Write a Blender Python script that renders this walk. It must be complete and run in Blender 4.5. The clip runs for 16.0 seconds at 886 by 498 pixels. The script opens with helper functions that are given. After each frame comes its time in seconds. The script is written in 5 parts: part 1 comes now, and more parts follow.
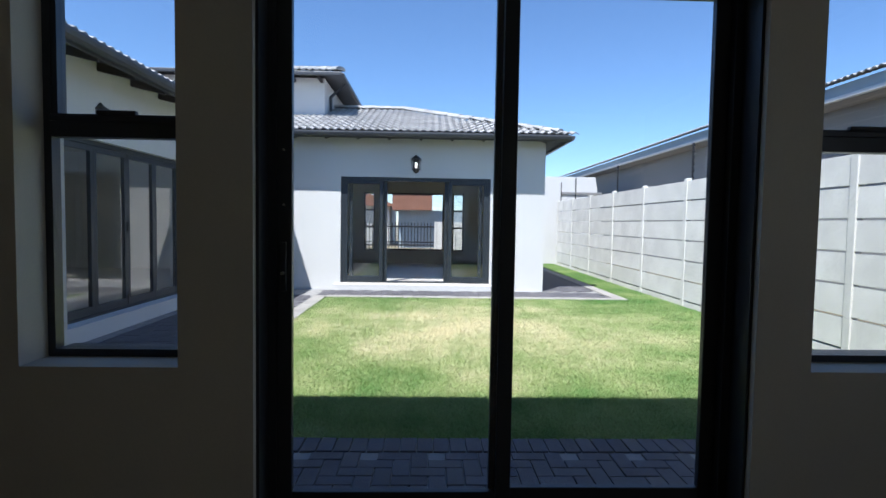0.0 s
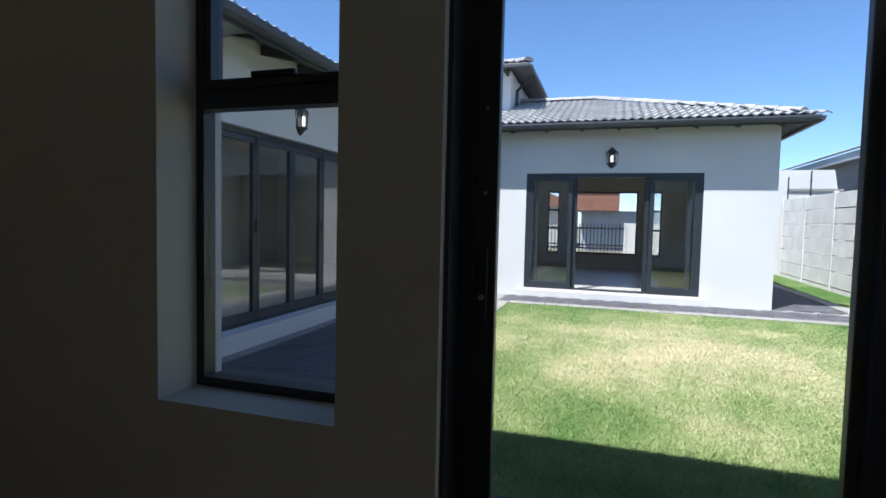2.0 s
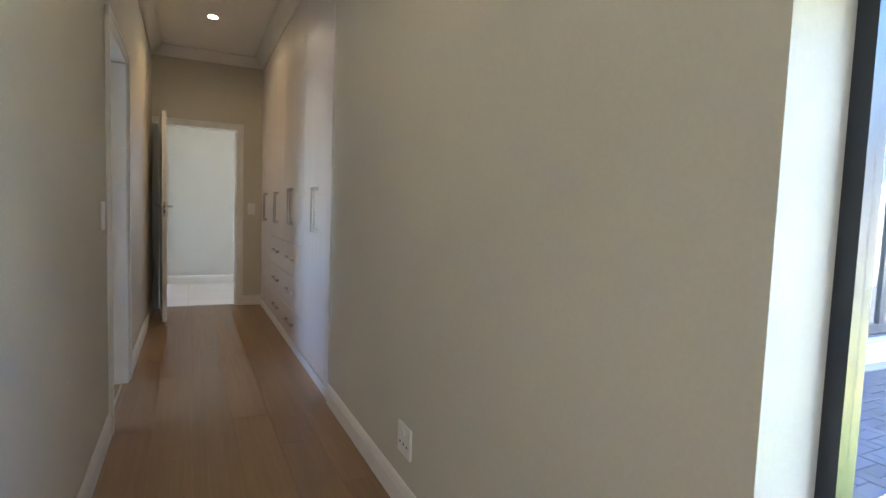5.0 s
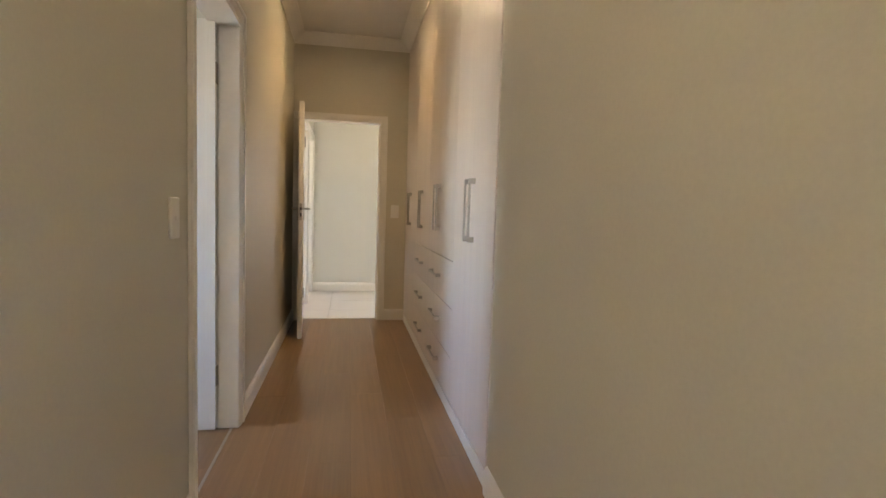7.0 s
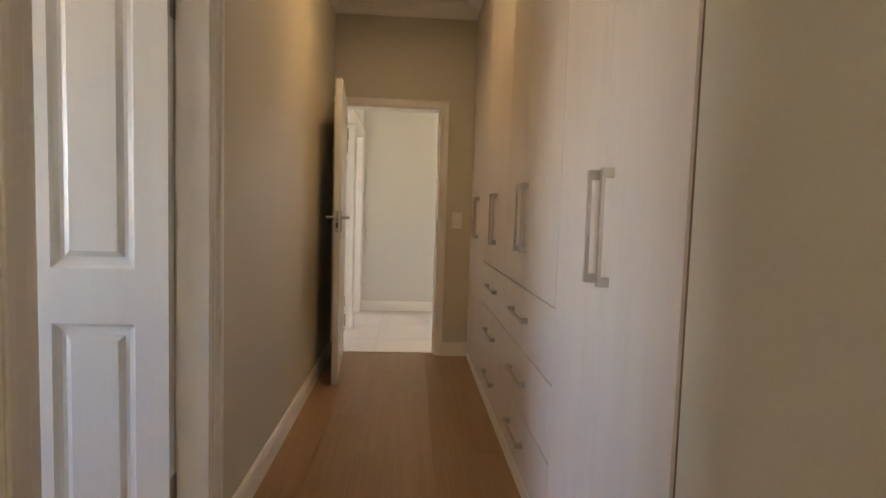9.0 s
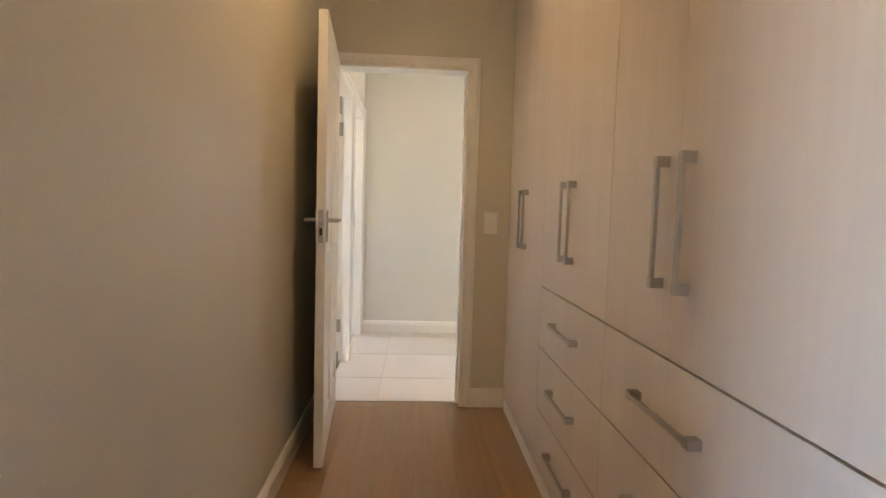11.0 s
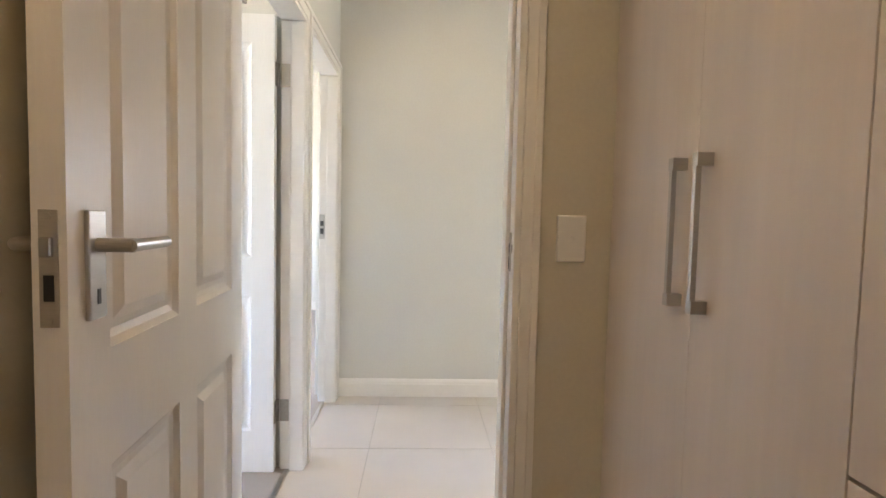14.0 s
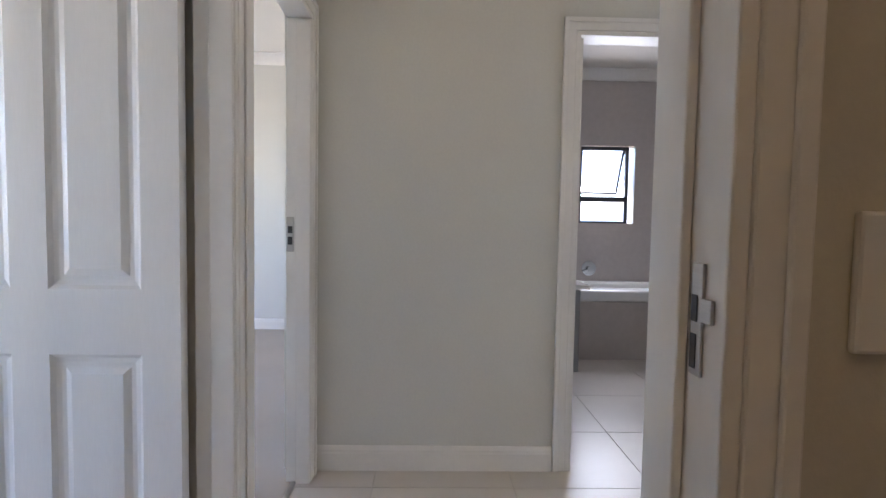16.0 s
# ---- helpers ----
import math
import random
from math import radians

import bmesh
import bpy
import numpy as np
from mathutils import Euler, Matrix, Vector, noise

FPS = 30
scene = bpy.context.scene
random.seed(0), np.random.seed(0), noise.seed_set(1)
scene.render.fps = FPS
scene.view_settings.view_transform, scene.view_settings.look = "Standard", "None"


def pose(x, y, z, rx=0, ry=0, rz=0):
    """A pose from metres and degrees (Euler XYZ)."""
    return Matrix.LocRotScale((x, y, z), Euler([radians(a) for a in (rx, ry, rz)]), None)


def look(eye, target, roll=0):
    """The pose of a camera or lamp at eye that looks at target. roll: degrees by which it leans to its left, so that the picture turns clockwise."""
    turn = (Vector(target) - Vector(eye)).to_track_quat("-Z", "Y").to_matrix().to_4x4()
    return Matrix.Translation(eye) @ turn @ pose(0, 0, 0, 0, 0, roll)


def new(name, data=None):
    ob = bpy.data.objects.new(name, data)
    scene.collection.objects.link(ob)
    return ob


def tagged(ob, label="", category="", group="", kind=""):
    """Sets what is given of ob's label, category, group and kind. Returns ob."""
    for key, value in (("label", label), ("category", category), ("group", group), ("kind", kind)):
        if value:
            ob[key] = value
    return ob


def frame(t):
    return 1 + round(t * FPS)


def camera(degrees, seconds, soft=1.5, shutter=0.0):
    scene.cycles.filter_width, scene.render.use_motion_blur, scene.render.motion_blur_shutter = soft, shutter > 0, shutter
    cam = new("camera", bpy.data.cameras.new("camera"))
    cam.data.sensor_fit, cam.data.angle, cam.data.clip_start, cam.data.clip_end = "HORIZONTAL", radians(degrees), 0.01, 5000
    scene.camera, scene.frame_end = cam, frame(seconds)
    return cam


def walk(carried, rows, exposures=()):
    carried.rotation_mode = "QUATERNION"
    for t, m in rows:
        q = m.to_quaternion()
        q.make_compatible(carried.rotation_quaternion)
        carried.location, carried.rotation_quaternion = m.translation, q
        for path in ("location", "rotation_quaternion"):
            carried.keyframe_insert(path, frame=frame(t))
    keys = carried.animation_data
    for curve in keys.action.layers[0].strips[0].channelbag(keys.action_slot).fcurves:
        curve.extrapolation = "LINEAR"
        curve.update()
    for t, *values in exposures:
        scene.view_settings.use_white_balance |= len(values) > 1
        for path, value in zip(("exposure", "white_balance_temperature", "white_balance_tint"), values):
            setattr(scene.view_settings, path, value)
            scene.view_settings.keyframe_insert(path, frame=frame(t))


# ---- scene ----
cam = camera(80.1, 16.0)
PATH = [
    (0, (0.18, -0.076, 1.217), (0.239, 1.921, 1.118), 0.9),
    (0.5, (0.221, 0.162, 1.214), (0.246, 2.159, 1.115), 0.8),
    (1, (0.193, 0.344, 1.212), (0.059, 2.337, 1.11), 1.1),
    (1.5, (0.049, 0.538, 1.208), (-0.312, 2.503, 1.104), 1.1),
    (2, (-0.087, 0.701, 1.205), (-0.683, 2.607, 1.097), 1.3),
    (2.5, (-0.164, 0.826, 1.201), (-1.029, 2.626, 1.09), 1.4),
    (3, (-0.225, 0.922, 1.197), (-1.377, 2.552, 1.08), 1.5),
    (3.5, (-0.351, 0.968, 1.193), (-1.768, 2.373, 1.064), 1.7),
    (4, (-0.548, 1.019, 1.191), (-2.134, 2.229, 1.053), 1.9),
    (4.5, (-0.7, 1.071, 1.181), (-2.397, 2.12, 1.042), 2.1),
    (5, (-0.87, 1.164, 1.176), (-2.666, 2.03, 1.032), 2.0),
    (7.5, (-2.238, 1.357, 1.147), (-4.213, 1.64, 1.004), 1.8),
    (8, (-2.517, 1.38, 1.164), (-4.499, 1.608, 1.024), 1.8),
    (8.5, (-2.788, 1.421, 1.169), (-4.775, 1.604, 1.032), 1.8),
    (9, (-3.06, 1.42, 1.177), (-5.051, 1.55, 1.042), 1.8),
    (9.2, (-3.166, 1.399, 1.176), (-5.158, 1.528, 1.042), 1.8),
    (11.5, (-4.526, 1.351, 1.178), (-6.519, 1.458, 1.04), 1.7),
    (12, (-4.814, 1.377, 1.172), (-6.807, 1.477, 1.041), 1.8),
    (12.5, (-5.109, 1.377, 1.164), (-7.103, 1.464, 1.038), 1.6),
    (13, (-5.365, 1.366, 1.163), (-7.359, 1.454, 1.038), 1.5),
    (13.5, (-5.651, 1.387, 1.164), (-7.645, 1.478, 1.046), 1.4),
    (14, (-5.909, 1.392, 1.173), (-7.903, 1.476, 1.054), 1.3),
    (14.5, (-6.177, 1.395, 1.187), (-8.173, 1.466, 1.071), 1.1),
    (15, (-6.42, 1.423, 1.18), (-8.416, 1.482, 1.069), 1.0),
    (15.5, (-6.64, 1.426, 1.177), (-8.636, 1.485, 1.065), 1.0),
    (16, (-6.89, 1.383, 1.172), (-8.887, 1.435, 1.063), 1.0),
]
EXPOSURES = [(0, 0.95, 5850, 10), (2.0, 0.95, 5850, 10), (2.5, 1.1, 5850, 10), (3.0, 2.45, 5900, 10), (3.5, 3.5, 5900, 10), (4.0, 3.9, 5900, 10), (4.5, 4.4, 5950, 10), (5.0, 4.85, 6100, 11), (7.5, 5.15, 8100, 15), (8.5, 4.95, 8400, 17), (9.0, 4.8, 8400, 19), (11.5, 5.5, 7600, 17), (12.0, 5.65, 7650, 16), (13.5, 5.45, 7100, 16), (14.0, 5.25, 6900, 16), (14.5, 5.05, 6700, 16), (15.2, 4.45, 6550, 18), (16.0, 4.12, 6350, 20)]
walk(cam, [(t, look(eye, target, roll)) for t, eye, target, roll in PATH], EXPOSURES)

# ---- world, sun, lamps ----
SUN = Vector((0.30, 0.46, -1.0)).normalized()      # the way sunlight travels
world = bpy.data.worlds.new("sky")
scene.world = world
world.use_nodes = True
wn = world.node_tree.nodes
sky = wn.new("ShaderNodeTexSky")
sky.sky_type, sky.sun_disc = "NISHITA", False
sky.sun_elevation = math.asin(-SUN.z)
sky.sun_rotation = math.atan2(-SUN.x, -SUN.y)
sky.air_density, sky.dust_density, sky.ozone_density, sky.altitude = 1.0, 0.0, 6.5, 900
world.node_tree.links.new(sky.outputs[0], wn["Background"].inputs[0])
wn["Background"].inputs[1].default_value = 0.11

sun = new("sun", bpy.data.lights.new("sun", "SUN"))
sun.data.energy, sun.data.angle, sun.data.color = 5.0, radians(0.53), (1.0, 0.96, 0.9)
sun.matrix_basis = look((0, 0, 20), Vector((0, 0, 20)) + SUN)


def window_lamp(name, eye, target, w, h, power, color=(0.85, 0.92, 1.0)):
    """An area lamp that stands for sky light at a seen or unseen opening."""
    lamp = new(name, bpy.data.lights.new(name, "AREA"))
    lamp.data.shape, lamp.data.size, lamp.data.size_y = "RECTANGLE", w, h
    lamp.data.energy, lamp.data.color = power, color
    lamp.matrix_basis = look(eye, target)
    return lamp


# Added lamp at an unseen opening, placed by where light ends on the cupboards.
window_lamp("assumed_sky_light_main_bedroom", (3.27, -0.9, 1.5), (0, -0.9, 1.4), 1.2, 1.2, 2.0, (0.95, 0.97, 1.0))
window_lamp("sky_light_ensuite", (-3.75, -2.15, 1.5), (-3.95, 0, 1.3), 1.2, 1.1, 0.5, (0.70, 0.78, 1.0))
window_lamp("sky_light_study", (-6.9, -2.95, 1.5), (-6.9, 0, 1.2), 1.8, 1.3, 1.3)
window_lamp("sky_light_bedroom", (-10.4, -2.95, 1.5), (-10.4, 0, 1.2), 2.2, 1.4, 2.25)
# Added fill lamp at an unseen opening in the hall's back wall.
window_lamp("fill_light_hall", (-8.3, 4.85, 1.5), (-8.3, 0, 1.1), 1.2, 1.3, 0.34, (0.95, 0.96, 1.0))
window_lamp("sky_light_bathroom", (-12.0, 3.2, 1.55), (-9, 2.9, 1.0), 0.7, 0.7, 1.1)
# Added fill lamp at an unseen opening, lights the room behind the folding doors.
window_lamp("fill_light_living_room", (-8.3, 6.2, 1.5), (-4, 6.2, 1.2), 2.0, 1.2, 14)


def spot(name, at, power, color=(1.0, 0.74, 0.43)):
    lamp = new(name, bpy.data.lights.new(name, "SPOT"))
    lamp.data.energy, lamp.data.color = power, color
    lamp.data.spot_size, lamp.data.spot_blend, lamp.data.shadow_soft_size = radians(130), 0.9, 0.03
    lamp.matrix_basis = look(at, Vector(at) + Vector((0, 0.0001, -1)))


spot("downlight_glow_passage", (-6.10, 1.28, 2.80), 0.52, (1.0, 0.64, 0.28))
# Added spot with no known fixture, lifts the wall between cupboards and window.
spot("added_fill_bedroom", (-2.60, 1.05, 2.80), 0.12)
spot("downlight_glow_hall", (-8.35, 1.60, 2.80), 0.16)


# ---- materials ----
def material(name, color, rough=0.6, metal=0.0, grain=0.0, grain_scale=60.0, stain=0.0, stain_scale=1.5,
             bump=0.0, bump_scale=200.0, stretch=(1, 1, 1), vary=0.0, spec=0.5, dark=0.5, streak=0.0):
    """Paint, wood, stone or metal: colour with fine grain, broad stains, relief and a tone for each piece."""
    m = bpy.data.materials.new(name)
    m.use_nodes = True
    n, l = m.node_tree.nodes, m.node_tree.links
    p = n["Principled BSDF"]
    p.inputs["Roughness"].default_value = rough
    p.inputs["Metallic"].default_value = metal
    p.inputs["Specular IOR Level"].default_value = spec
    co = n.new("ShaderNodeTexCoord")
    mp = n.new("ShaderNodeMapping")
    mp.inputs["Scale"].default_value = stretch
    info = n.new("ShaderNodeObjectInfo")
    shift = n.new("ShaderNodeVectorMath")
    shift.operation = "MULTIPLY_ADD"
    l.new(info.outputs["Random"], shift.inputs[0])
    shift.inputs[1].default_value = (9.0, 5.0, 7.0) if vary else (0, 0, 0)
    l.new(co.outputs["Object"], shift.inputs[2])
    l.new(shift.outputs[0], mp.inputs[0])
    tone = None

    def noise_factor(scale, amount, detail):
        t = n.new("ShaderNodeTexNoise")
        t.inputs["Scale"].default_value, t.inputs["Detail"].default_value = scale, detail
        l.new(mp.outputs[0], t.inputs["Vector"])
        r = n.new("ShaderNodeMapRange")
        r.inputs["From Min"].default_value, r.inputs["From Max"].default_value = 0.3, 0.7
        r.inputs["To Min"].default_value, r.inputs["To Max"].default_value = 1 - amount, 1 + amount * dark
        l.new(t.outputs[0], r.inputs[0])
        return r.outputs[0]

    factors = []
    if grain:
        factors.append(noise_factor(grain_scale, grain, 6))
    if streak:
        factors.append(noise_factor(16, streak, 2))
        factors.append(noise_factor(40, streak * 0.5, 2))
    if stain:
        factors.append(noise_factor(stain_scale, stain, 4))
    if vary:
        r = n.new("ShaderNodeMapRange")
        r.inputs["To Min"].default_value, r.inputs["To Max"].default_value = 1 - vary, 1 + vary
        l.new(info.outputs["Random"], r.inputs[0])
        factors.append(r.outputs[0])
    if factors:
        tone = factors[0]
        for f in factors[1:]:
            mul = n.new("ShaderNodeMath")
            mul.operation = "MULTIPLY"
            l.new(tone, mul.inputs[0])
            l.new(f, mul.inputs[1])
            tone = mul.outputs[0]
        sc = n.new("ShaderNodeVectorMath")
        sc.operation = "SCALE"
        sc.inputs[0].default_value = color
        l.new(tone, sc.inputs["Scale"])
        l.new(sc.outputs[0], p.inputs["Base Color"])
        rr = n.new("ShaderNodeMath")
        rr.operation = "MULTIPLY"
        l.new(factors[-1] if vary else tone, rr.inputs[0])
        rr.inputs[1].default_value = rough
        l.new(rr.outputs[0], p.inputs["Roughness"])
    else:
        p.inputs["Base Color"].default_value = (*color, 1)
    if bump:
        t = n.new("ShaderNodeTexNoise")
        t.inputs["Scale"].default_value, t.inputs["Detail"].default_value = bump_scale, 4
        l.new(mp.outputs[0], t.inputs["Vector"])
        b = n.new("ShaderNodeBump")
        b.inputs["Strength"].default_value, b.inputs["Distance"].default_value = bump, 0.004
        l.new(t.outputs[0], b.inputs["Height"])
        l.new(b.outputs[0], p.inputs["Normal"])
    return m


WALL_IN = material("greige_wall_paint", (0.60, 0.565, 0.475), 0.62, grain=0.03, grain_scale=90, stain=0.05, stain_scale=1.2, bump=0.12, bump_scale=260)
WALL_HALL = material("pale_grey_wall_paint", (0.652, 0.645, 0.597), 0.62, grain=0.03, grain_scale=90, stain=0.04, stain_scale=1.1, bump=0.12, bump_scale=260)
WALL_OUT = material("outdoor_white_plaster", (0.66, 0.65, 0.635), 0.85, grain=0.05, grain_scale=70, stain=0.07, stain_scale=0.8, bump=0.35, bump_scale=120)
CEILING = material("ceiling_paint", (0.74, 0.72, 0.68), 0.8, grain=0.02, grain_scale=70, stain=0.03, bump=0.05)
TRIM = material("white_gloss_trim", (0.80, 0.78, 0.74), 0.32, grain=0.02, grain_scale=40, stain=0.04, stain_scale=3, bump=0.03, bump_scale=90)
DOOR = material("white_door_enamel", (0.80, 0.79, 0.77), 0.35, grain=0.02, grain_scale=50, stain=0.03, stain_scale=2, bump=0.06, bump_scale=60, stretch=(4, 4, 0.5))
MELAMINE = material("pale_woodgrain_melamine", (0.66, 0.59, 0.535), 0.38, grain=0.028, grain_scale=18, stain=0.05, stain_scale=3, bump=0.04, bump_scale=60, stretch=(3, 3, 0.22), vary=0.015)
# Dark brown puts the shade in gaps and joints into the colour.
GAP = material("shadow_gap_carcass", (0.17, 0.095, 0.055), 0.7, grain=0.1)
LAMINATE = material("oak_laminate", (0.29, 0.174, 0.090), 0.34, streak=0.11, stain=0.06, stain_scale=3, stretch=(0.10, 3.0, 1), vary=0.07)
TILE = material("cream_porcelain_tile", (0.56, 0.515, 0.465), 0.30, stain=0.05, stain_scale=3, vary=0.02)
GROUT = material("grey_grout", (0.50, 0.465, 0.42), 0.9, grain=0.1)
CARPET = material("beige_carpet", (0.42, 0.37, 0.32), 0.95, grain=0.2, grain_scale=220, stain=0.08, stain_scale=2, bump=0.8, bump_scale=300)
GREY_TILE = material("bathroom_wall_tile", (0.50, 0.455, 0.43), 0.35, grain=0.05, grain_scale=20, stain=0.06, stain_scale=2, vary=0.02)
ALU = material("charcoal_aluminium", (0.028, 0.032, 0.038), 0.38, metal=0.0, grain=0.05, grain_scale=90, stain=0.08, stain_scale=3)
ALU_OUT = material("grey_aluminium", (0.027, 0.034, 0.042), 0.4, grain=0.05, grain_scale=90, stain=0.08, stain_scale=3)
STEEL = material("brushed_steel", (0.49, 0.465, 0.43), 0.34, metal=1.0, grain=0.08, grain_scale=60, stretch=(1, 1, 12))
HINGE = material("aged_steel_hinge", (0.42, 0.39, 0.35), 0.45, metal=1.0, grain=0.1, grain_scale=80)
CHROME = material("chrome", (0.6, 0.62, 0.64), 0.12, metal=1.0)
PLASTIC = material("white_switch_plastic", (0.78, 0.77, 0.74), 0.3, stain=0.03, stain_scale=20)
BLACK = material("black_painted_metal", (0.018, 0.018, 0.02), 0.45, grain=0.15, grain_scale=60)
CONCRETE = material("precast_concrete", (0.68, 0.66, 0.62), 0.9, grain=0.10, grain_scale=45, stain=0.14, stain_scale=2.2, bump=0.5, bump_scale=70, vary=0.035)
PAVER = material("charcoal_paver", (0.115, 0.11, 0.122), 0.85, grain=0.30, grain_scale=70, stain=0.25, stain_scale=3, bump=0.6, bump_scale=130, vary=0.30)
EDGING = material("cream_edging_paver", (0.33, 0.31, 0.285), 0.88, grain=0.16, grain_scale=60, stain=0.15, stain_scale=3, bump=0.5, bump_scale=120, vary=0.10)
SAND = material("joint_sand", (0.30, 0.29, 0.28), 0.95, grain=0.3, grain_scale=120)
SOIL = material("soil_under_lawn", (0.17, 0.20, 0.06), 0.95, grain=0.3, grain_scale=60, stain=0.2)
ROOF_TILE = material("grey_concrete_roof_tile", (0.40, 0.39, 0.38), 0.75, grain=0.2, grain_scale=40, stain=0.2, stain_scale=4, bump=0.4, bump_scale=90, vary=0.16)
FASCIA = material("charcoal_painted_fascia", (0.055, 0.058, 0.066), 0.5, grain=0.1, grain_scale=30, stain=0.1)
TIMBER = material("dark_stained_rafter", (0.035, 0.028, 0.026), 0.6, grain=0.3, grain_scale=20, stretch=(1, 6, 6))
SOFFIT = material("soffit_underlay", (0.10, 0.10, 0.11), 0.8, grain=0.15)
GREY_WALL = material("neighbour_grey_plaster", (0.27, 0.265, 0.265), 0.9, grain=0.06, grain_scale=40, stain=0.1, stain_scale=0.7, bump=0.3)
TERRACOTTA = material("terracotta_plaster", (0.27, 0.12, 0.075), 0.85, grain=0.1, grain_scale=20, stain=0.1)
BLUE_WALL = material("pale_grey_blue_plaster", (0.36, 0.42, 0.47), 0.85, grain=0.06, stain=0.1)
ENAMEL = material("white_bath_enamel", (0.80, 0.80, 0.78), 0.15, stain=0.02)
ROAD = material("asphalt", (0.055, 0.054, 0.052), 0.9, grain=0.3, grain_scale=120, stain=0.2, stain_scale=0.6)
VELD = material("dry_ground", (0.26, 0.22, 0.15), 0.95, grain=0.3, grain_scale=10, stain=0.3, stain_scale=0.3)


def grass_material():
    m = bpy.data.materials.new("lawn_grass")
    m.use_nodes = True
    n, l = m.node_tree.nodes, m.node_tree.links
    p = n["Principled BSDF"]
    p.inputs["Roughness"].default_value = 0.6
    p.inputs["Specular IOR Level"].default_value = 0.25
    geo = n.new("ShaderNodeNewGeometry")
    co = n.new("ShaderNodeTexCoord")
    broad = n.new("ShaderNodeTexNoise")
    broad.inputs["Scale"].default_value, broad.inputs["Detail"].default_value = 1.2, 7
    l.new(co.outputs["Object"], broad.inputs["Vector"])
    fine = n.new("ShaderNodeTexNoise")
    fine.inputs["Scale"].default_value, fine.inputs["Detail"].default_value = 5, 8
    l.new(co.outputs["Object"], fine.inputs["Vector"])
    # the mown middle of the lawn is drier
    dist = n.new("ShaderNodeVectorMath")
    dist.operation = "DISTANCE"
    mp = n.new("ShaderNodeMapping")
    mp.inputs["Scale"].default_value = (0.36, 0.40, 0)
    l.new(co.outputs["Object"], mp.inputs[0])
    l.new(mp.outputs[0], dist.inputs[0])
    dist.inputs[1].default_value = (0.30, 2.75, 0)
    rng = n.new("ShaderNodeMapRange")
    rng.inputs["From Min"].default_value, rng.inputs["From Max"].default_value = 0.15, 1.4
    rng.inputs["To Min"].default_value, rng.inputs["To Max"].default_value = 0.62, 0.0
    l.new(dist.outputs["Value"], rng.inputs[0])
    mix = n.new("ShaderNodeMath")
    mix.operation = "MULTIPLY_ADD"
    l.new(broad.outputs[0], mix.inputs[0])
    mix.inputs[1].default_value = 1.15
    l.new(rng.outputs[0], mix.inputs[2])
    mix2 = n.new("ShaderNodeMath")
    mix2.operation = "MULTIPLY_ADD"
    l.new(fine.outputs[0], mix2.inputs[0])
    mix2.inputs[1].default_value = 0.45
    l.new(mix.outputs[0], mix2.inputs[2])
    isl = n.new("ShaderNodeMath")
    isl.operation = "MULTIPLY_ADD"
    l.new(geo.outputs["Random Per Island"], isl.inputs[0])
    isl.inputs[1].default_value = 0.34
    l.new(mix2.outputs[0], isl.inputs[2])
    ramp = n.new("ShaderNodeValToRGB")
    ramp.color_ramp.elements[0].position, ramp.color_ramp.elements[0].color = 0.45, (0.14, 0.29, 0.075, 1)
    ramp.color_ramp.elements[1].position, ramp.color_ramp.elements[1].color = 1.0, (0.80, 0.72, 0.48, 1)
    e = ramp.color_ramp.elements.new(0.72)
    e.color = (0.40, 0.48, 0.20, 1)
    scale = n.new("ShaderNodeMath")
    scale.operation = "MULTIPLY"
    l.new(isl.outputs[0], scale.inputs[0])
    scale.inputs[1].default_value = 0.60
    l.new(scale.outputs[0], ramp.inputs[0])
    l.new(ramp.outputs[0], p.inputs["Base Color"])
    trans = n.new("ShaderNodeBsdfTranslucent")
    l.new(ramp.outputs[0], trans.inputs["Color"])
    mixer = n.new("ShaderNodeMixShader")
    mixer.inputs[0].default_value = 0.35
    l.new(p.outputs[0], mixer.inputs[1])
    l.new(trans.outputs[0], mixer.inputs[2])
    l.new(mixer.outputs[0], n["Material Output"].inputs[0])
    return m


GRASS = grass_material()


def glass_material(name, tint, rough=0.0):
    """Thin window glass: clear straight through, with a mirror gloss that grows at a slant."""
    m = bpy.data.materials.new(name)
    m.use_nodes = True
    n, l = m.node_tree.nodes, m.node_tree.links
    n.remove(n["Principled BSDF"])
    clear = n.new("ShaderNodeBsdfTransparent") if rough == 0 else n.new("ShaderNodeBsdfTranslucent")
    clear.inputs["Color"].default_value = (*tint, 1)
    gloss = n.new("ShaderNodeBsdfGlossy")
    gloss.inputs["Roughness"].default_value = max(rough * 0.4, 0.004)
    face = n.new("ShaderNodeLayerWeight")
    face.inputs["Blend"].default_value = 0.5
    power = n.new("ShaderNodeMath")
    power.operation = "POWER"
    l.new(face.outputs["Facing"], power.inputs[0])
    power.inputs[1].default_value = 4.0
    fres = n.new("ShaderNodeMath")
    fres.operation = "MULTIPLY_ADD"
    l.new(power.outputs[0], fres.inputs[0])
    fres.inputs[1].default_value, fres.inputs[2].default_value = 0.90, 0.055
    mix = n.new("ShaderNodeMixShader")
    l.new(fres.outputs[0], mix.inputs[0])
    l.new(clear.outputs[0], mix.inputs[1])
    l.new(gloss.outputs[0], mix.inputs[2])
    l.new(mix.outputs[0], n["Material Output"].inputs[0])
    return m


GLASS = glass_material("clear_glass", (0.985, 0.99, 0.985))
FROST = glass_material("frosted_glass", (0.95, 0.97, 0.97), 0.45)


